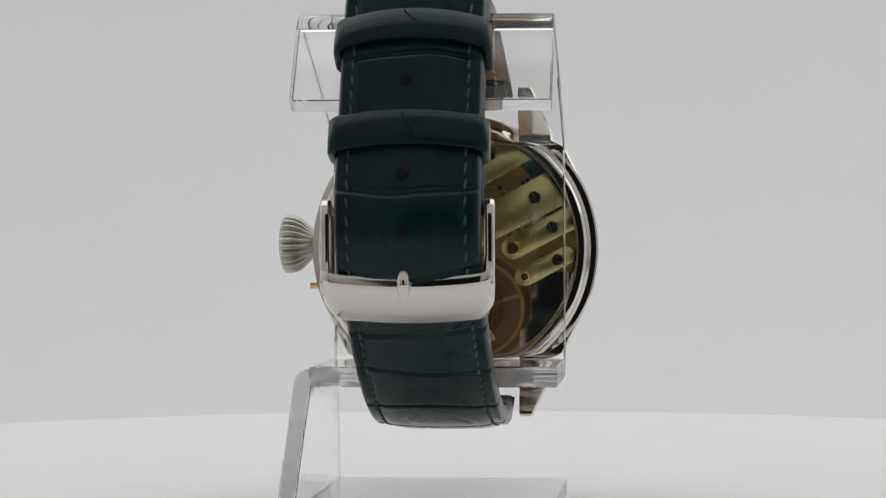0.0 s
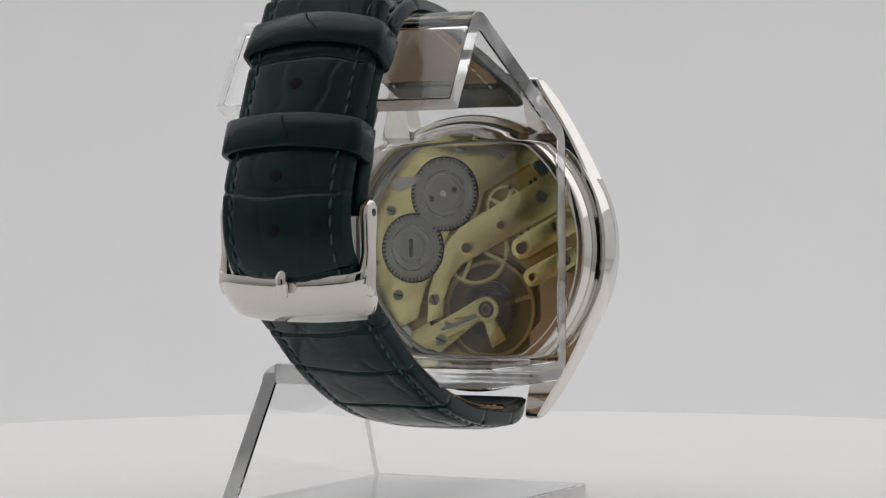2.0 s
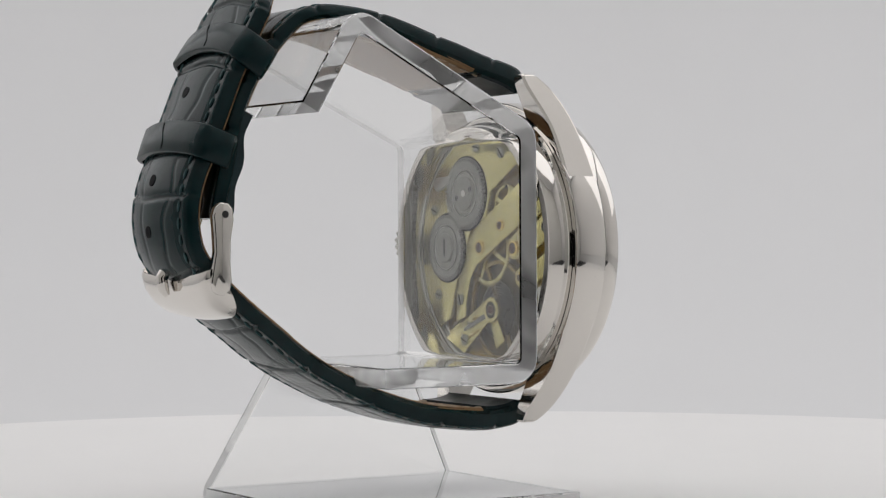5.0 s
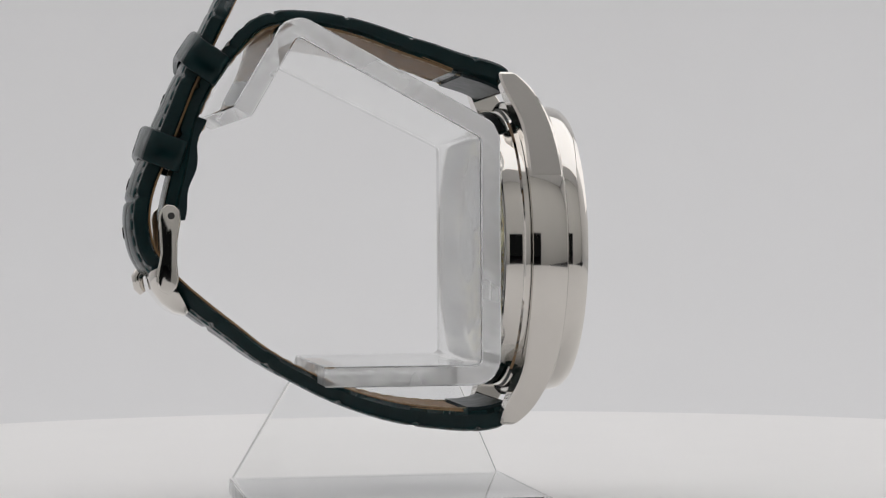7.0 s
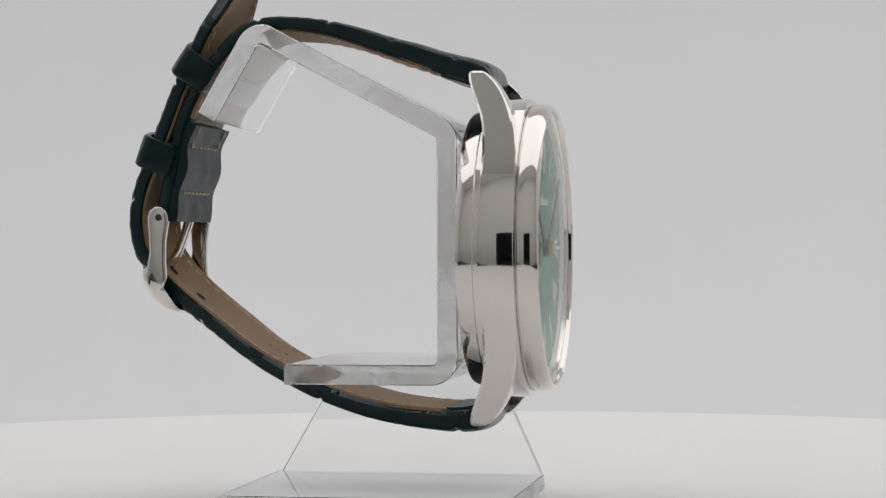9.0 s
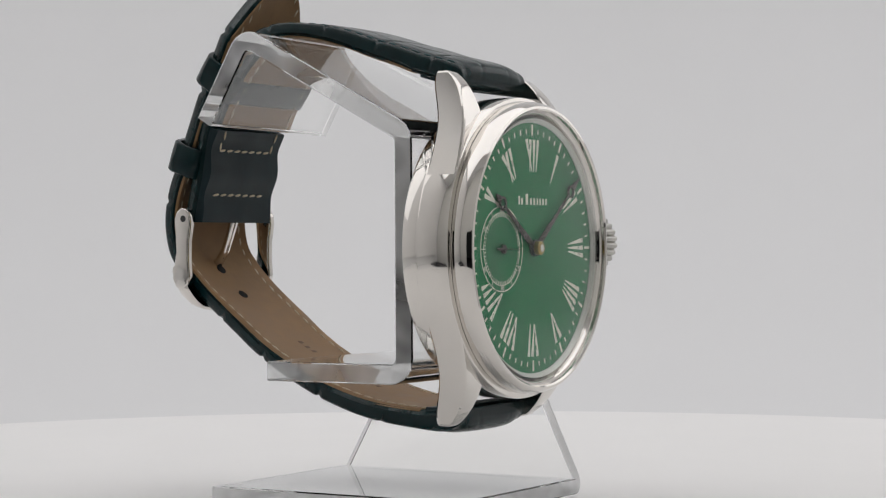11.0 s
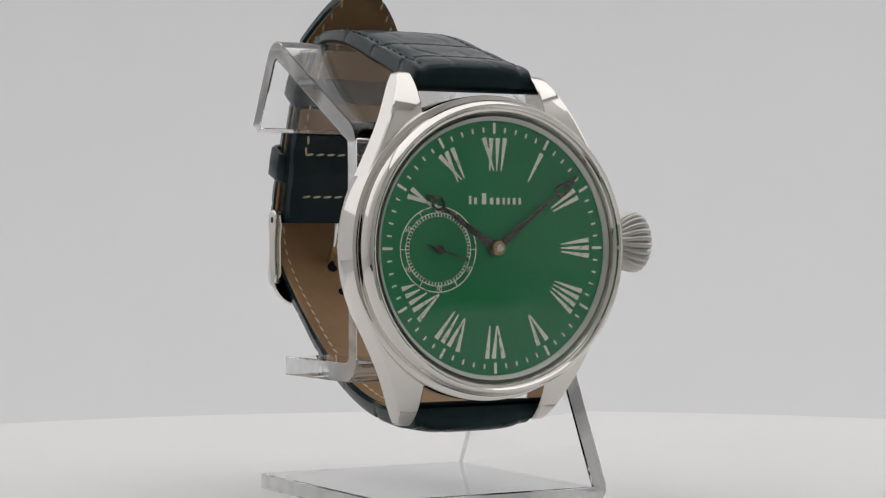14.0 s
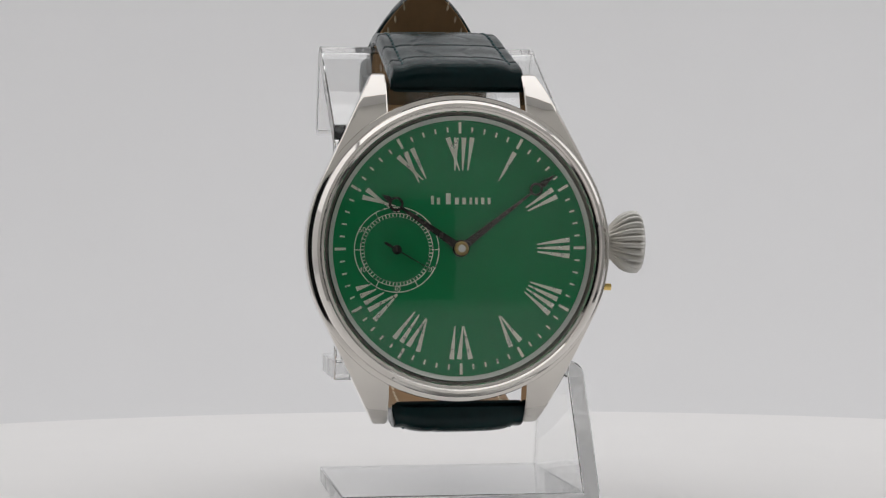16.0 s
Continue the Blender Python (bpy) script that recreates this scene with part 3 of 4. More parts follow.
def movement(w):
    mv = part("movement", lathe([(0, -8.9), (20.1, -8.9), (20.1, -9.95), (0, -10.5)], C, segs=96, closed=False), GILT_DARK, w, "gilt pocket watch movement under the back glass", 30)
    mv.location = (-1.0 * MM, -1.0 * MM, 0)
    part("movement_ring", lathe([(19.5, -7.3), (20.1, -7.3), (20.1, -10.4), (19.5, -10.4)], C, segs=96), SATIN, mv, "steel movement ring")
    c0 = np.array((C[0], C[2]))

    def rim(p, r=19.4):
        d = np.array(p) - c0
        return tuple(c0 + d / np.linalg.norm(d) * r)

    def arc(p, q, n, r=19.4):
        a, b = (math.atan2(v[1] - c0[1], v[0] - c0[0]) for v in (p, q))
        if b < a:
            b += 2 * math.pi
        return [tuple(c0 + r * np.array((math.cos(t), math.sin(t)))) for t in np.linspace(a, b, n)]
    # barrel bridge
    poly = arc((13.6, -14.4), (-13.3, 14.7), 30) + [(-3.0, 8.9), (-1.6, 4.5), (2.6, 3.9), (4.0, 0.9), (5.9, -3.0), (8.0, -7.0), (9.4, -12.2)]
    bridge = part("barrel_bridge", prism(poly, "y", MY, -8.95, 0.12), GILT, mv, "gilt barrel bridge", 30)
    # diagonal train bridge with its curved tail
    poly = [rim((-15.4, 12.2)), (1.2, 3.3), (3.9, 0.6), (6.0, -3.6), (7.5, -8.0), (7.7, -12.9), (4.7, -11.9), (4.4, -8.9), (3.2, -5.6), (1.2, -3.1), (-0.6, -2.2), rim((-16.9, 6.2))]
    part("train_bridge", prism(poly, "y", MY + 0.02, -8.95, 0.12), GILT, mv, "gilt diagonal train bridge", 30)
    part("escape_cock", prism([p for p in capsule((-19.0, 4.4), (-9.9, -0.4), 2.0, 1.9)], "y", MY, -8.95, 0.12), GILT, mv, "gilt finger cock", 30)
    part("fourth_cock", prism(capsule((-18.6, -1.7), (-11.8, -5.2), 1.55, 1.6), "y", MY + 0.01, -8.95, 0.12), GILT, mv, "gilt finger cock", 30)
    # balance, its cock and the regulator
    bal = (-3.5, -10.6)
    # flat disc, not sunk: the well's shade is in its dark brown
    part("balance_well_shade", lathe([(0, -8.88), (9.2, -8.88), (9.2, -8.97), (0, -8.97)], (bal[0], 0, bal[1]), segs=64, closed=False), WELL_SHADE, mv, "brown gilt disc darkened for the shaded well under the balance")
    part("balance_cock", prism([(11.0, -15.7), (5.3, -18.0), (-1.9, -12.7), (-3.6, -12.9), (-5.3, -11.8), (-5.7, -10.3), (-4.9, -8.9), (-3.3, -8.4), (-1.7, -8.9)], "y", MY, -7.75, 0.1), GILT, mv, "gilt balance cock", 30)
    part("cock_foot", prism([(9.9, -17.2), (11.0, -14.6), (7.6, -12.9), (5.6, -17.6)], "y", -7.7, -8.95), GILT, mv)
    part("cock_arm", prism([(-2.6, -12.0), (-4.6, -11.6), (-7.0, -15.6), (-4.4, -17.0)], "y", MY - 0.05, -7.6, 0.08), GILT, mv, smooth=30)
    part("regulator_disc", disc(2.15, MY + 0.35, MY, (bal[0], 0, bal[1]), 40, 0.12), GILT, mv, "polished regulator disc", 30)
    part("stone_ring", lathe([(0.85, MY + 0.38), (1.4, MY + 0.38), (1.4, MY + 0.2), (0.85, MY + 0.2)], (bal[0], 0, bal[1]), segs=32), SLOT, mv)
    part("end_stone", disc(0.72, MY + 0.5, MY + 0.3, (bal[0], 0, bal[1]), 24, 0.1), JEWEL, mv, "dark ruby end stone", 30)
    part("regulator_arm", prism([(-1.9, -12.0), (-1.5, -11.2), (5.0, -13.9), (4.8, -14.3)], "y", MY + 0.25, MY + 0.05), WHEEL, mv, "steel regulator arm")
    for k in range(7):
        p = np.array((4.3 - k * 0.30, -12.7 - 0.05 * k))
        part("scale_tick", stroke(p, p + np.array((-0.25, -0.75)), 0.12, 0.12, MY + 0.03), SLOT, mv)
    for q, (a, b) in enumerate((((3.6, -15.4), (0.6, -14.1)), ((-0.2, -12.0), (2.4, -12.2)))):
        part("engraved_bar", stroke(a, b, 0.42, 0.42, MY + 0.025), GILT_DARK, mv)
    for k in range(9):
        r = 1.2 + 0.42 * k
        part("hairspring_coil", lathe([(r, -8.0), (r + 0.2, -8.0), (r + 0.2, -8.3), (r, -8.3)], (bal[0], 0, bal[1]), segs=36), HAND, mv)
    # train wheels in the openings
    part("centre_wheel", gear((-0.9, -0.4), 6.4, 72, 0.45, -7.9, -8.25, 5.5, 4), GILT, mv, "gilt centre wheel", 30)
    part("third_wheel", gear((-6.6, 6.6), 3.6, 54, 0.32, -7.7, -8.05, 3.0, 4), GILT, mv, "gilt third wheel", 30)
    part("escape_wheel", gear((-11.0, 1.9), 2.6, 18, 0.5, -8.0, -8.3, 1.9, 4), GILT, mv, "gilt escape wheel", 30)
    # the two steel winding wheels
    for nm, c, r, teeth, y in (("crown_wheel", (4.25, 8.75), 6.05, 50, MY + 0.42), ("ratchet_wheel", (10.35, -0.35), 5.65, 46, MY + 0.40)):
        g = part(nm, gear(c, r, teeth, 0.62, y, MY + 0.04), WHEEL, mv, "grey steel winding wheel with square teeth", 30)
        # black disc behind the teeth puts shade into the gaps between them
        part("tooth_gap_shade", disc(r + 0.3, MY + 0.035, MY, (c[0], 0, c[1]), 56, 0.01), SHADE_BLACK, g, "flat dark disc for the shade of the wheel's recess and tooth gaps")
        part("wheel_groove", lathe([(3.6, y + 0.012), (3.95, y + 0.012), (3.95, y - 0.1), (3.6, y - 0.1)], (c[0], 0, c[1]), segs=48), SCREW, g)
        part("wheel_step", lathe([(3.2, y + 0.02), (3.45, y - 0.03), (3.45, y - 0.1), (3.2, y - 0.1)], (c[0], 0, c[1]), segs=48), SATIN, g)
        part("wheel_cap", disc(3.0 if nm == "crown_wheel" else 2.5, y + 0.28, y - 0.1, (c[0], 0, c[1]), 40, 0.15), WHEEL, g, "satin steel cap", 30)
        if nm == "crown_wheel":
            for dx, dz, rr, m in ((-2.1, 0.7, 0.5, SLOT), (2.1, -0.7, 0.5, SLOT), (0, 0, 0.6, STEEL)):
                part("cap_screw", disc(rr, y + 0.34, y + 0.1, (c[0] + dx, 0, c[1] + dz), 20, 0.05), m, g)
        else:
            # dark bar on the cap, coloured as the shade of its slot
            part("slot", prism([(c[0] - 0.35, c[1] - 1.5), (c[0] + 0.35, c[1] - 1.5), (c[0] + 0.35, c[1] + 1.5), (c[0] - 0.35, c[1] + 1.5)], "y", y + 0.30, y + 0.1), SLOT, g)
    part("click", prism(capsule((13.1, 10.5), (9.6, 11.2), 1.2, 0.6), "y", MY + 0.3, MY + 0.03, 0.06), SATIN, mv, "steel click", 30)
    # screws
    for x, z, r, turn in ((13.17, 10.54, 1.15, 40), (14.48, 6.07, 0.85, 20), (17.5, -2.75, 0.55, 70), (13.22, -8.33, 0.9, 10), (6.27, -9.07, 0.95, 70), (5.06, -15.81, 1.0, 20),
                          (-6.26, 15.23, 0.95, 50), (-13.53, 8.0, 1.05, 60), (-16.47, 3.05, 1.0, 75), (-17.3, -2.4, 0.95, 30), (1.2, 16.4, 0.9, 10)):
        s = part("screw", disc(r, MY + 0.22, MY, (x, 0, z), 28, 0.08), SCREW, mv, "blued grey slotted screw", 30)
        a = radians(turn)
        d, e = np.array((math.cos(a), math.sin(a))) * r * 0.96, np.array((-math.sin(a), math.cos(a))) * 0.14
        p = np.array((x, z))
        # slot not cut: a dark bar on the head gives its shade
        part("slot", prism([p + d + e, p - d + e, p - d - e, p + d - e], "y", MY + 0.235, MY + 0.1), SLOT, s)
    # jewels in brass settings
    for x, z, r in ((-6.12, 3.36, 0.95), (0.16, -0.33, 1.25), (-9.88, -0.47, 1.3), (-11.82, -5.2, 0.85)):
        j = part("jewel", disc(r * 0.72, MY + 0.20, MY, (x, 0, z), 28, 0.06), JEWEL, mv, "dark ruby bearing jewel", 30)
        part("setting", lathe([(r * 0.72, MY + 0.28), (r, MY + 0.22), (r, MY), (r * 0.72, MY)], (x, 0, z), segs=32), GOLD, j, "polished brass setting")
    for x, z in ((-11.6, 10.4), (-12.4, 10.9), (-7.8, 9.6)):
        # oil holes are flat dark discs, their shade only coloured on
        part("oil_hole", disc(0.35, MY + 0.03, MY, (x, 0, z), 16, 0.01), SLOT, mv)


def balance_wheel(w):
    """The swinging balance, built about its own staff."""
    bm = gear((0.0, -EYE_H / MM), 8.2, 90, 0.10, -0.25, 0.25, 7.6, 2)
    return part("balance_wheel", bm, GILT_DARK, w, "gilt balance wheel swinging under its cock", 30)


# ---------------------------------------------------------------- strap
XS = -0.1                 # strap middle


def strap_frame(pts, step):
    P, s = smooth_path(pts, step)
    T = np.gradient(P, axis=0)
    T /= np.linalg.norm(T, axis=1)[:, None]
    N = np.stack([-T[:, 1], T[:, 0]], 1)
    mid = np.array((18.0, 3.0))
    if np.mean(np.sum(N * (P - mid), 1)) < 0:
        N = -N
    return P, T, N, s


def crease_map(rows, cols, seed):
    rng = np.random.RandomState(seed)
    ph = rng.rand(len(rows)) * 6

    def f(s, v):
        """Depth of the embossed scale joints at length s and across v (-1..1)."""
        d = 0.0
        for k, r in enumerate(rows):
            c = r + 0.55 * math.sin(v * 2.3 + ph[k]) + 0.12 * math.sin(v * 6 + 2 * ph[k])
            d = max(d, 0.44 * math.exp(-((s - c) / 0.36) ** 2))
        for k, c in enumerate(cols):
            cc = c + 0.10 * math.sin(s * 0.31 + k * 2.0) + 0.04 * math.sin(s * 0.9 + k)
            d = max(d, (0.09 if k % 2 else 0.14) * math.exp(-((v - cc) / 0.040) ** 2))
        return d
    return f


def strap_body(name, pts, width, thick, pad, creases, parent, label, bow=lambda s: 0.0):
    P, T, N, s = strap_frame(pts, 0.26)
    nv = 61
    vs = np.sign(np.linspace(-1, 1, nv)) * np.abs(np.linspace(-1, 1, nv)) ** 0.85
    verts, faces = [], []
    for i in range(len(P)):
        hw, th, pd = width(s[i]) / 2, thick(s[i]), pad(s[i])
        ring = []
        for v in vs:
            e = max(0.0, 1 - ((abs(v) - 0.93) / 0.07) ** 2) ** 0.5 if abs(v) > 0.93 else 1.0
            bulge = max(0.0, 1 - (abs(v) / 0.86) ** 4)
            groove = 0.16 * math.exp(-((abs(v) - 0.80) / 0.05) ** 2)
            h = -th / 2 + th * (0.25 + 0.75 * e) + pd * bulge - groove - creases(s[i], v) * (0.3 + 0.7 * e) + bow(s[i]) * (1 - v * v)
            ring.append((v * hw, h))
        # the padded end rolls over towards the spring bar
        roll = math.sqrt(max(0.0, 1 - (1 - s[i] / 2.4) ** 2)) if s[i] < 2.4 else 1.0
        ring = [(x, -th / 2 + (h + th / 2) * (0.3 + 0.7 * roll)) for x, h in ring]
        for v in (1.0, 0.95, 0.5, 0, -0.5, -0.95, -1.0):
            ring.append((v * hw, -th / 2 + (0.25 * th if abs(v) == 1 else 0) + bow(s[i]) * (1 - v * v)))
        for x, h in ring:
            q = P[i] + N[i] * h
            verts.append(W((XS + x, q[0], q[1])))
    n = nv + 7
    for i in range(len(P) - 1):
        for k in range(n):
            l = (k + 1) % n
            faces.append((i * n + k, i * n + l, (i + 1) * n + l, (i + 1) * n + k))
    faces.append(tuple(range(n)))
    faces.append(tuple((len(P) - 1) * n + k for k in range(n))[::-1])
    bm = bmesh.new()
    bv = [bm.verts.new(v) for v in verts]
    for f in faces:
        bm.faces.new([bv[k] for k in f])
    return part(name, bm, LEATHER, parent, label, 70)


def inner_slab(name, pts, s0, s1, width, thick, mat, parent, label, proud=0.16, inset=0.35, bow=lambda s: 0.0, wave=lambda s, q: 0.0):
    P, T, N, s = strap_frame(pts, 0.8)
    keep = [i for i in range(len(P)) if s0 <= s[i] <= s1]
    bm = bmesh.new()
    rings = []
    for i in keep:
        hw, th = width(s[i]) / 2 - inset, thick(s[i])
        ring = []
        for x, h in [(-hw, -th / 2 + 0.25)] + [(hw * q, -th / 2 - proud - wave(s[i], q) + bow(s[i]) * (1 - q * q)) for q in (-0.97, -0.75, -0.5, -0.25, 0, 0.25, 0.5, 0.75, 0.97)] + [(hw, -th / 2 + 0.25)] + [(hw * q, -th / 2 + 0.25 + bow(s[i]) * (1 - q * q)) for q in (0.75, 0.5, 0.25, 0, -0.25, -0.5, -0.75)]:
            q = P[i] + N[i] * h
            ring.append(bm.verts.new(W((XS + x, q[0], q[1]))))
        rings.append(ring)
    for a, b in zip(rings, rings[1:]):
        for k in range(len(a)):
            l = (k + 1) % len(a)
            bm.faces.new((a[k], a[l], b[l], b[k]))
    bm.faces.new(rings[0])
    bm.faces.new(rings[-1][::-1])
    return part(name, bm, mat, parent, label, 60)


STITCH = {}


def stitch_mesh(mat):
    if mat.name not in STITCH:
        bm = bmesh.new()
        bmesh.ops.create_uvsphere(bm, u_segments=6, v_segments=5, radius=1.0)
        for v in bm.verts:
            v.co = Vector((v.co.x * 0.23 * MM, v.co.y * 0.92 * MM, v.co.z * 0.18 * MM))
        me = bpy.data.meshes.new("stitch")
        bm.to_mesh(me)
        bm.free()
        me.materials.append(mat)
        me.shade_smooth()
        STITCH[mat.name] = me
    return STITCH[mat.name]


def stitch_line(pts, s0, s1, across, height, mat, parent, pitch=2.3, tilt=8):
    """Stitches along the strap; across(s) in millimetres, height(s, x) over the middle line."""
    P, T, N, s = strap_frame(pts, 0.4)
    k = s0
    n = 0
    while k < s1:
        p = np.array([np.interp(k, s, P[:, 0]), np.interp(k, s, P[:, 1])])
        t = np.array([np.interp(k, s, T[:, 0]), np.interp(k, s, T[:, 1])])
        nn = np.array([np.interp(k, s, N[:, 0]), np.interp(k, s, N[:, 1])])
        x = across(k)
        q = p + nn * height(k)
        tv, nv = Vector((0, t[0], t[1])).normalized(), Vector((0, nn[0], nn[1])).normalized()
        xv = tv.cross(nv)
        ob = new("stitch", stitch_mesh(mat))
        ob.parent = parent
        m = Matrix((xv, tv, nv)).transposed().to_4x4()
        m.translation = W((XS + x, q[0], q[1]))
        ob.matrix_local = m @ pose(0, 0, 0, 0, 0, tilt * (1 if x > 0 else -1))
        k += pitch
        n += 1


def cross_stitches(pts, s_at, x0, x1, height, mat, parent, pitch=2.1):
    P, T, N, s = strap_frame(pts, 0.4)
    p = np.array([np.interp(s_at, s, P[:, 0]), np.interp(s_at, s, P[:, 1])])
    t = np.array([np.interp(s_at, s, T[:, 0]), np.interp(s_at, s, T[:, 1])])
    nn = np.array([np.interp(s_at, s, N[:, 0]), np.interp(s_at, s, N[:, 1])])
    q = p + nn * height
    x = x0
    while x <= x1:
        tv, nv = Vector((0, t[0], t[1])).normalized(), Vector((0, nn[0], nn[1])).normalized()
        xv = tv.cross(nv)
        ob = new("stitch", stitch_mesh(mat))
        ob.parent = parent
        m = Matrix((xv, tv, nv)).transposed().to_4x4()
        m.translation = W((XS + x, q[0], q[1]))
        ob.matrix_local = m @ pose(0, 0, 0, 0, 0, 82)
        x += pitch


UPPER = [(-8.6, 26.2), (-5.5, 27.7), (-0.4, 29.2), (4.1, 30.8), (8.6, 32.2), (13.1, 33.8), (17.6, 35.1), (22.1, 35.9), (26.6, 36.2), (29.3, 35.9), (31.8, 35.0),
         (34.0, 33.2), (36.4, 30.6), (39.6, 26.4), (41.8, 22.0), (43.2, 17.9), (44.0, 13.1), (44.9, 9.3), (45.7, 5.6), (45.8, 4.3)]
LOWER = [(-8.3, -26.6), (-5.5, -27.5), (-2.0, -27.8), (3.5, -27.4), (8.0, -26.8), (12.5, -25.8), (18.0, -24.0), (22.4, -22.1), (27.8, -19.3), (32.3, -16.3), (36.0, -13.3),
         (40.4, -9.8), (44.0, -6.7), (47.2, -3.4), (49.2, -0.4), (50.0, 3.5), (49.8, 7.1), (48.8, 10.7), (47.3, 14.1), (46.0, 17.6), (44.6, 21.2), (42.9, 25.5), (41.2, 29.2),
         (39.7, 32.4), (38.2, 35.5), (36.4, 39.0), (33.0, 45.9)]


def watch_strap(w):
    def length(pts):
        return strap_frame(pts, 0.4)[3][-1]
    LU, LL = length(UPPER), length(LOWER)

    def s_near(pts, y, z):
        P, T, N, s = strap_frame(pts, 0.4)
        return s[int(np.argmin(np.hypot(P[:, 0] - y, P[:, 1] - z)))]
    fold, row_a, row_b = s_near(UPPER, 42.6, 21.0), s_near(UPPER, 43.4, 16.9), s_near(UPPER, 44.9, 9.4)

    # the folded end swells between its rows of stitches and is creased lengthwise
    def pillow(s, q):
        swell = 0.5 * math.sin(math.pi * (s - row_a) / (row_b - row_a)) ** 2
        return max(0.0, swell - 0.22 * (abs(q + 0.25) < 0.1) - 0.16 * (abs(q - 0.5) < 0.1))

    # the short side, which holds the buckle
    wu = lambda s: 21.8 - 0.9 * min(1, s / 45)
    tu = lambda s: 3.4 - 1.2 * min(1, s / 34)
    pu = lambda s: 0.9 * max(0, 1 - s / 44)
    up = strap_body("short_strap", UPPER, wu, tu, pu, crease_map([6.0, 17.0, 28.5, 39.0, 48.0, 56.0, 64.0], [-0.42, 0.30], 3), w, "teal green alligator-grain leather strap half")
    inner_slab("lining", UPPER, 9.0, fold - 0.1, wu, tu, LINING, up, "smooth tan leather lining")
    inner_slab("turned_leather", UPPER, 0.6, 8.6, wu, tu, LEATHER_IN, up, "dark leather turned round the spring bar", 0.45, 0.6)
    inner_slab("folded_end", UPPER, fold, LU, wu, tu, LEATHER_IN, up, "dark leather folded back round the buckle pin", 0.9, 0.4, wave=pillow)
    for sx in (-1, 1):
        stitch_line(UPPER, 4, 46, lambda s: sx * (wu(s) / 2 * 0.80), lambda s: tu(s) / 2 - 0.02 + 0.10 * pu(s), TEAL_THREAD, up)
        stitch_line(UPPER, 8, fold - 1, lambda s: sx * (wu(s) / 2 * 0.80), lambda s: -tu(s) / 2 - 0.18, CREAM_THREAD, up)
    for at in (row_a, row_b):
        cross_stitches(UPPER, at, -6.6, 6.6, -tu(at) / 2 - 0.95, CREAM_THREAD, up)
    stitch_line(UPPER, fold + 0.9, row_a - 0.2, lambda s: -7.4, lambda s: -tu(s) / 2 - 0.95 - pillow(s, 0.75), CREAM_THREAD, up)
    stitch_line(UPPER, fold + 0.9, row_a - 0.2, lambda s: 7.4, lambda s: -tu(s) / 2 - 0.95 - pillow(s, 0.75), CREAM_THREAD, up)

    # the long side with its holes and tongue end
    def wl(s):
        base = 21.8 - 0.9 * min(1, s / 45)
        left = LL - s
        if left < 11.5:
            base *= max(0.06, (left / 11.5) ** 0.52)
        return base
    tl = lambda s: 3.3 - 1.0 * min(1, s / 40)
    pl = lambda s: 0.9 * max(0, 1 - s / 50)
    bl = lambda s: 1.6 * min(1.0, max(0.0, (s - 36) / 22)) * (1.0 if s < LL - 30 else max(0.45, (LL - s) / 30))
    lo = strap_body("long_strap", LOWER, wl, tl, pl, crease_map([6.0, 15.5, 28.5, 41.0, 51.0, 63.5, 74.5, 84.0, 95.0, 106.0], [-0.46, 0.34], 5), w, "teal green alligator-grain leather strap half with holes", bl)
    inner_slab("lining", LOWER, 8.0, LL - 0.6, wl, tl, LINING, lo, "smooth tan leather lining", bow=bl)
    inner_slab("turned_leather", LOWER, 0.6, 7.6, wl, tl, LEATHER_IN, lo, "dark leather turned round the spring bar", 0.45, 0.6)
    for sx in (-1, 1):
        stitch_line(LOWER, 4, LL - 3, lambda s: sx * (wl(s) / 2 * 0.80), lambda s: tl(s) / 2 - 0.02 + 0.10 * pl(s) + 0.36 * bl(s), TEAL_THREAD, lo)
        stitch_line(LOWER, 8, LL - 2, lambda s: sx * (wl(s) / 2 * 0.80), lambda s: -tl(s) / 2 - 0.18 + 0.36 * bl(s), CREAM_THREAD, lo)
    P, T, N, s = strap_frame(LOWER, 0.4)
    for y, z, side in ((47.2, 24.0, 1), (49.6, 17.0, 1), (52.0, 10.0, 1), (51.8, 2.6, 1), (46.3, -3.2, -1), (41.8, -7.6, -1)):
        i = int(np.argmin(np.hypot(P[:, 0] - y, P[:, 1] - z)))
        h = tl(s[i]) / 2 + 0.04
        q = P[i] + N[i] * ((h + pl(s[i]) if side > 0 else -h - 0.18) + bl(s[i]))
        # no hole is cut; a black disc on the surface paints its shade
        bm = bmesh.new()
        bmesh.ops.create_cone(bm, cap_ends=True, segments=24, radius1=0.95 * MM, radius2=0.9 * MM, depth=0.12 * MM)
        nv = Vector((0, N[i][0], N[i][1])).normalized()
        m = nv.to_track_quat("Z", "Y").to_matrix().to_4x4()
        m.translation = W((XS + 0.4, q[0], q[1]))
        bm.transform(m)
        part("punch_hole_shade", bm, SHADE_BLACK, lo, "dark disc for the shade in a punched strap hole")
    # stamped words on the lining, as bars
    for k in range(12):
        if k in (3, 8):
            continue
        at = 24 + k * 1.6
        i = int(np.argmin(np.abs(s - at)))
        q = P[i] + N[i] * (-tl(at) / 2 - 0.18 + bl(at))
        bm = box_bm((-0.55 * MM, -0.35 * MM, -0.02 * MM), (0.55 * MM, 0.35 * MM, 0.02 * MM))
        tv, nv = Vector((0, *T[i])).normalized(), Vector((0, *N[i])).normalized()
        m = Matrix((tv.cross(nv), tv, nv)).transposed().to_4x4()
        m.translation = W((XS + 1.0, q[0], q[1]))
        bm.transform(m)
        part("stamped_bar", bm, STAMP, lo)

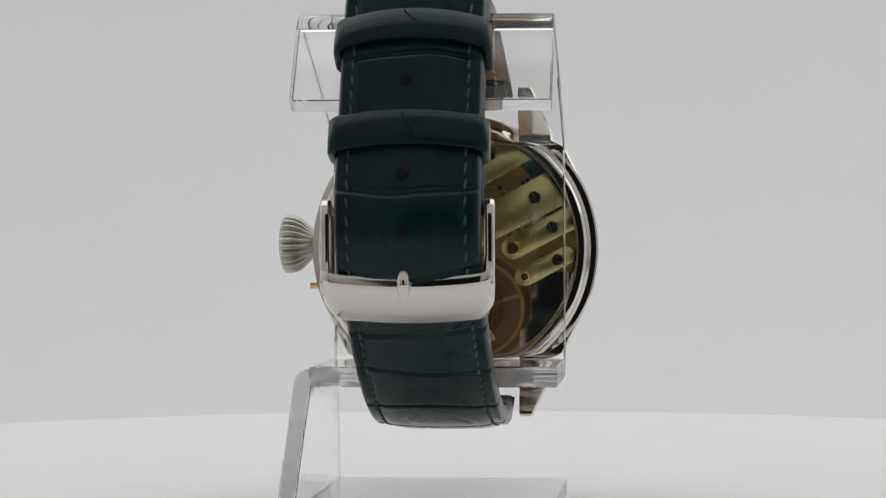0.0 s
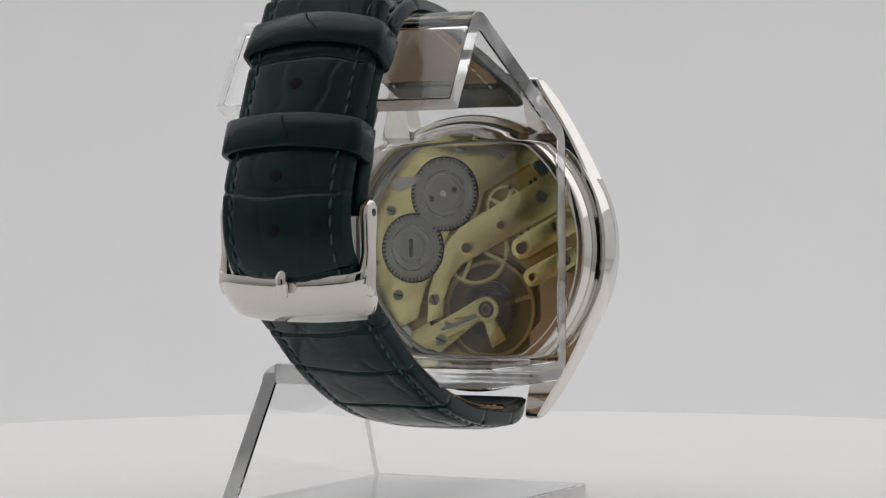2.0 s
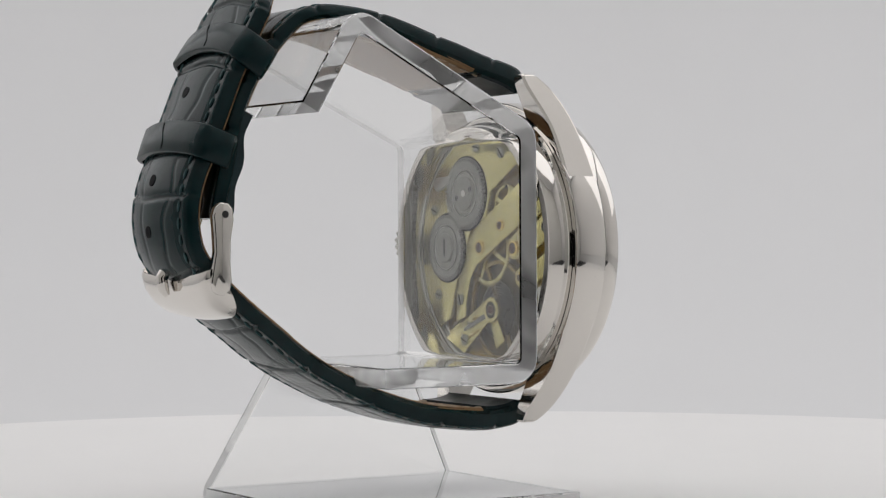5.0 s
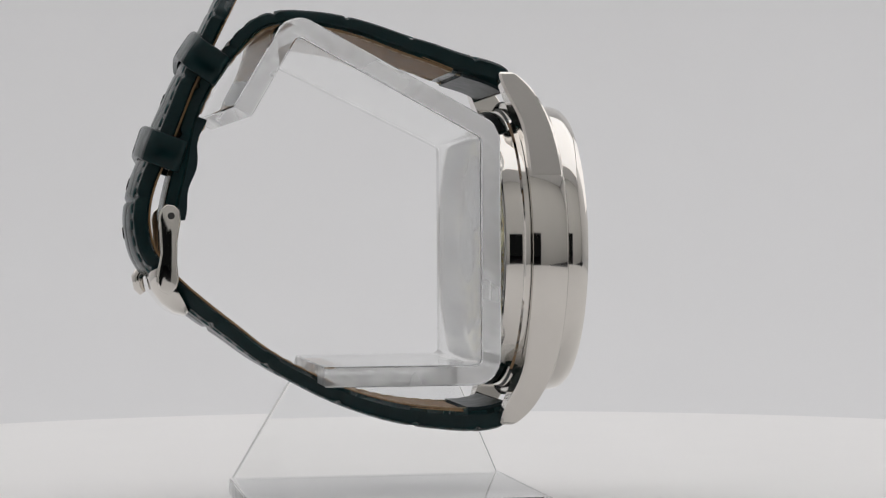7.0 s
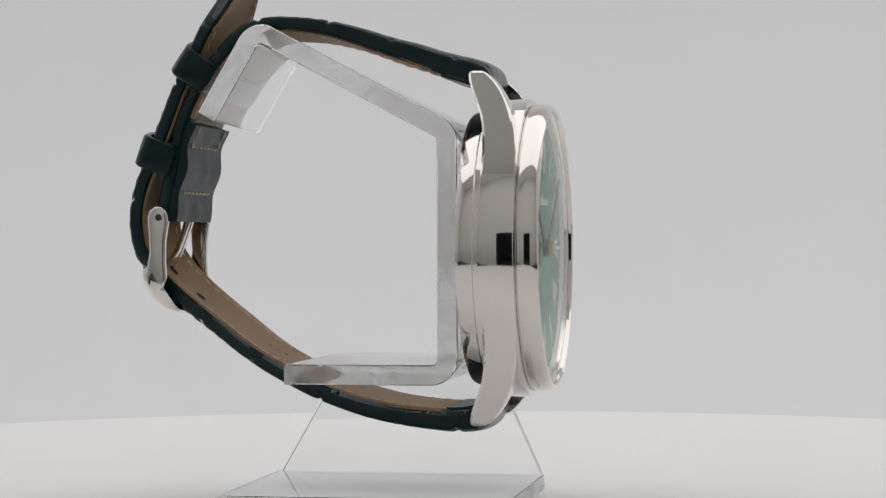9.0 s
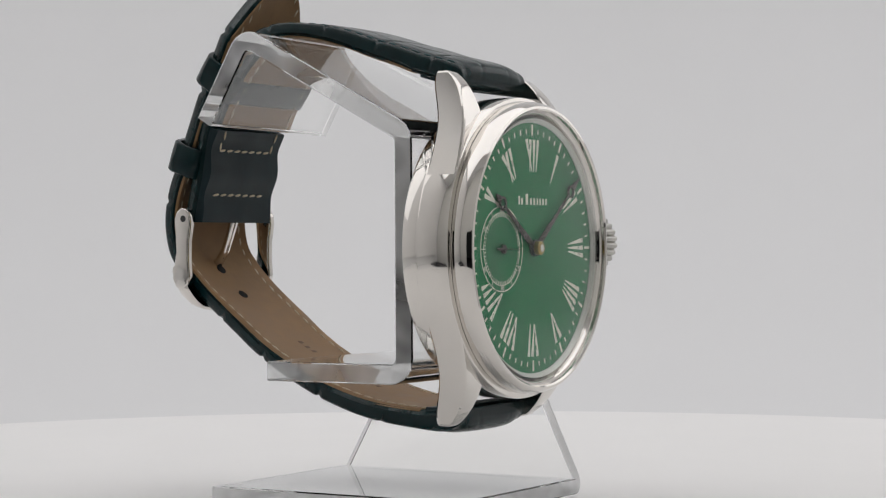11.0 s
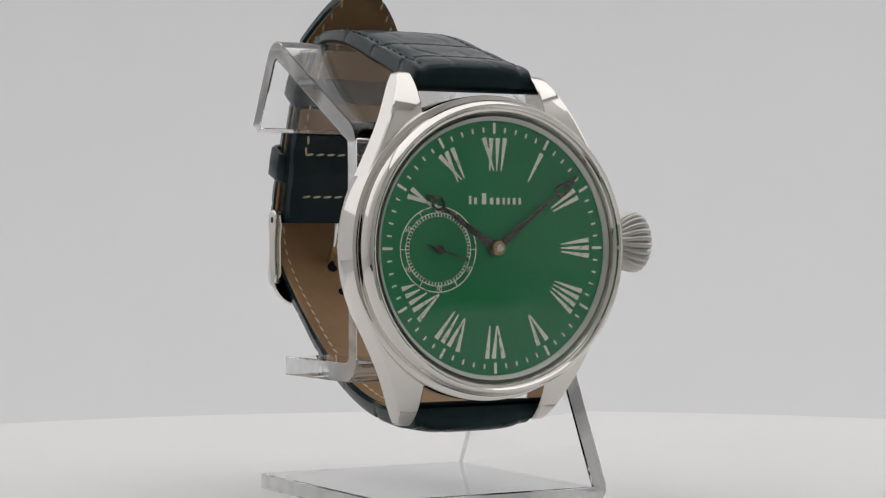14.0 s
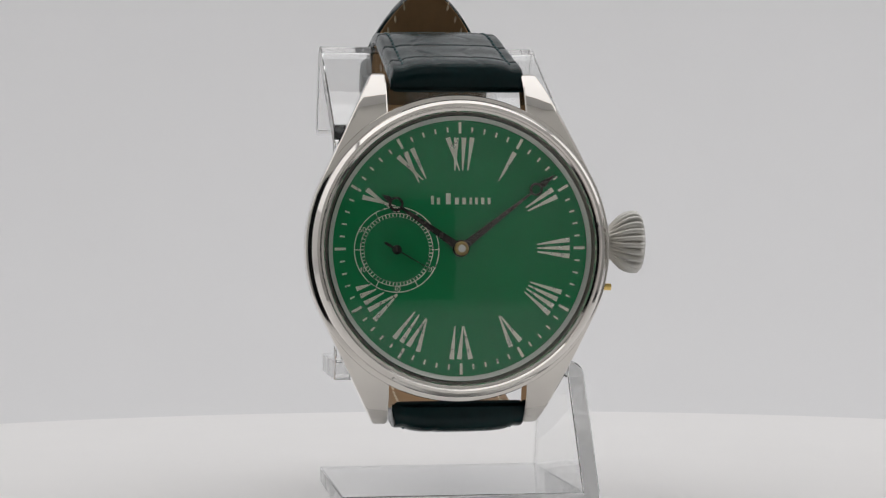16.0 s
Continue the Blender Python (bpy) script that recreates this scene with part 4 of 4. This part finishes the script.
    # two leather loops
    for c, along, depth, rise, side in (((40.0, 28.9), (-3.0, 4.4), 6.6, 1.2, 1), ((46.4, 14.9), (-1.75, 4.95), 6.4, 0.6, 0.55)):
        a = np.array(along) / np.linalg.norm(along)
        d = np.array((a[1], -a[0]))
        ring2 = []
        hw, hd, r = 11.5, depth / 2 - 0.15, 1.6
        for cx, cd, a0 in ((hw - r, hd - r, 0), (-hw + r, hd - r, 90), (-hw + r, -hd + r, 180), (hw - r, -hd + r, 270)):
            for q in range(6):
                t = radians(a0 + 18 * q)
                ring2.append((cx + r * math.cos(t), cd + r * math.sin(t), math.cos(t), math.sin(t)))
            if a0 in (0, 180):
                sg = 1 if a0 == 0 else -1
                ring2 += [(sg * (hw - r) * q, sg * hd, 0.0, float(sg)) for q in (0.75, 0.5, 0.25, 0, -0.25, -0.5, -0.75)]
        bm = bmesh.new()
        rings = []
        for l, off in ((-2.6, 0.25), (-2.35, 0), (0, -0.06), (2.35, 0), (2.6, 0.25), (2.6, 1.0), (-2.6, 1.0)):
            ring = []
            for x, dd, nx, nd in ring2:
                k = (1 - (x / hw) ** 2) * (0.5 + 0.5 * dd / hd)
                q = np.array(c) + a * (l + rise * k) + d * (dd - nd * off + 1.5 * k)
                ring.append(bm.verts.new(W((XS + x - nx * off, q[0], q[1]))))
            rings.append(ring)
        for i in range(len(rings)):
            A, B = rings[i], rings[(i + 1) % len(rings)]
            for k in range(len(A)):
                m = (k + 1) % len(A)
                bm.faces.new((A[k], A[m], B[m], B[k]))
        loop = part("keeper_loop", bm, LEATHER, w, "teal leather strap loop", 50)
        # one embossed scale joint per loop: its groove shade is a black rod
        run = []
        for u in np.linspace(0.04, 0.96, 12):
            x = side * (1.2 - 3.4 * u + 0.35 * math.sin(7 * u))
            k = 1 - (x / hw) ** 2
            q = np.array(c) + a * (2.4 - 4.8 * u + rise * k) + d * (hd + 1.5 * k + 0.02)
            run.append((XS + x, q[0], q[1]))
        part("crease_shade", tube(run, [0.05] + [0.15] * 10 + [0.05], 8, 0.6), SHADE_BLACK, loop, "black rod standing for the shade in an embossed crease")


def watch_buckle(w):
    bar = [(49.05, -4.55), (49.25, -5.35), (48.70, -7.25), (47.20, -9.25), (45.30, -10.65), (43.40, -11.15), (43.00, -10.75), (44.40, -9.85), (46.20, -8.25), (47.60, -6.35), (48.40, -4.70)]
    xb = 0.35             # the buckle sits a little off the strap's middle
    bm = bmesh.new()
    rings = []
    for m in range(41):
        u = math.sin((-1 + m / 20) * math.pi / 2)
        e = max(0.0, (abs(u) - 0.78) / 0.22)
        k = 1 - math.sqrt(max(0.0, 1 - e * e))
        ring = []
        for y, z in bar:
            y, z = y + k * (46.3 + (y - 46.2) * 0.42 - y), z + k * (-4.9 + (z + 7.8) * 0.55 - z)
            ring.append(bm.verts.new(W((XS + xb + 12.4 * u, y, z + 0.9 * u * u * (1 - k)))))
        rings.append(ring)
    for A, B in zip(rings, rings[1:]):
        for i in range(len(bar)):
            j = (i + 1) % len(bar)
            bm.faces.new((A[i], A[j], B[j], B[i]))
    bm.faces.new(rings[0])
    bm.faces.new(rings[-1][::-1])
    buckle = part("buckle", bm, STEEL, w, "polished steel pin buckle", 50)
    arm = [(47.75, 4.6), (47.4, 5.9), (46.4, 6.75), (45.2, 6.6), (44.4, 5.7), (44.25, 4.0), (44.75, 1.0), (44.8, -2.5), (44.6, -5.0), (44.9, -6.6), (46.0, -7.4), (47.4, -6.9),
           (48.2, -5.4), (47.9, -3.6), (47.4, -0.8), (47.55, 2.2)]
    for sx in (-1, 1):
        a, b = (XS + xb + sx * 11.0, XS + xb + sx * 12.45)
        part("arm", prism(arm, "x", min(a, b), max(a, b), 0.4, 3), STEEL, buckle, smooth=40)
        # dark disc paints the shaded pin hole on each arm
        a, b = (XS + xb + sx * 12.2, XS + xb + sx * 12.5)
        part("pin_end", prism([(45.75 + 0.55 * math.cos(q * math.pi / 8), 4.85 + 0.55 * math.sin(q * math.pi / 8)) for q in range(16)], "x", min(a, b), max(a, b)), SLOT, buckle)
    part("pin", tube([(XS - 11.5, 45.95, 4.85), (XS + 11.5, 45.95, 4.85)], 0.6, 14), SATIN, buckle)
    part("prong", tube([(XS + 0.5, 44.6, 5.6), (XS + 0.5, 44.5, 4.2), (XS + 0.5, 45.2, 2.0), (XS + 0.5, 46.2, -0.6), (XS + 0.5, 47.6, -2.7), (XS + 0.5, 49.7, -3.4), (XS + 0.5, 50.5, -4.7),
                        (XS + 0.5, 50.2, -6.4), (XS + 0.5, 49.6, -7.3)], [0.9, 0.85, 0.75, 0.75, 0.85, 0.95, 0.98, 0.9, 0.55], 14), STEEL, buckle, "polished buckle prong", 60)


# ---------------------------------------------------------------- build
light_tent()
table_under()
added_panels()
table_top = turntable()
stand = watch_stand()
watch = thing("wristwatch", "steel wristwatch, green dial, teal leather strap, on an acrylic stand", "wristwatch")
watch_case(watch)
watch_dial(watch)
hour_and_minute(watch)
seconds = seconds_hand(watch)
movement(watch)
balance = balance_wheel(watch)
watch_strap(watch)
watch_buckle(watch)


def turn(t):
    """The turntable's angle in degrees at t seconds."""
    s = t / 16.0
    return 174.10 - 166.48 * s + 2.32 * (s * s - s)


def motions():
    times = [0.5 * k for k in range(33)]
    for ob, off in ((table_top, 0.0), (stand, 0.1), (watch, 0.75)):
        walk(ob, [(t, pose(0, 0, 0, 0, 0, turn(t)) @ Matrix.Translation((off * MM, 0, 0))) for t in times])
    staff = W((-4.5, -9.4, -10.6))
    walk(balance, [(t, Matrix.Translation(staff) @ pose(0, 0, 0, 0, 40.0 * (-1) ** k, 0)) for k, t in enumerate([0.2 * k for k in range(81)])])
    pivot = W((SUB[0], DY - 0.45, SUB[1]))
    walk(seconds, [(t, Matrix.Translation(pivot) @ pose(0, 0, 0, 0, 120.5 + 6.0 * (t - 16.0), 0)) for t in [2.0 * k for k in range(9)]])


motions()
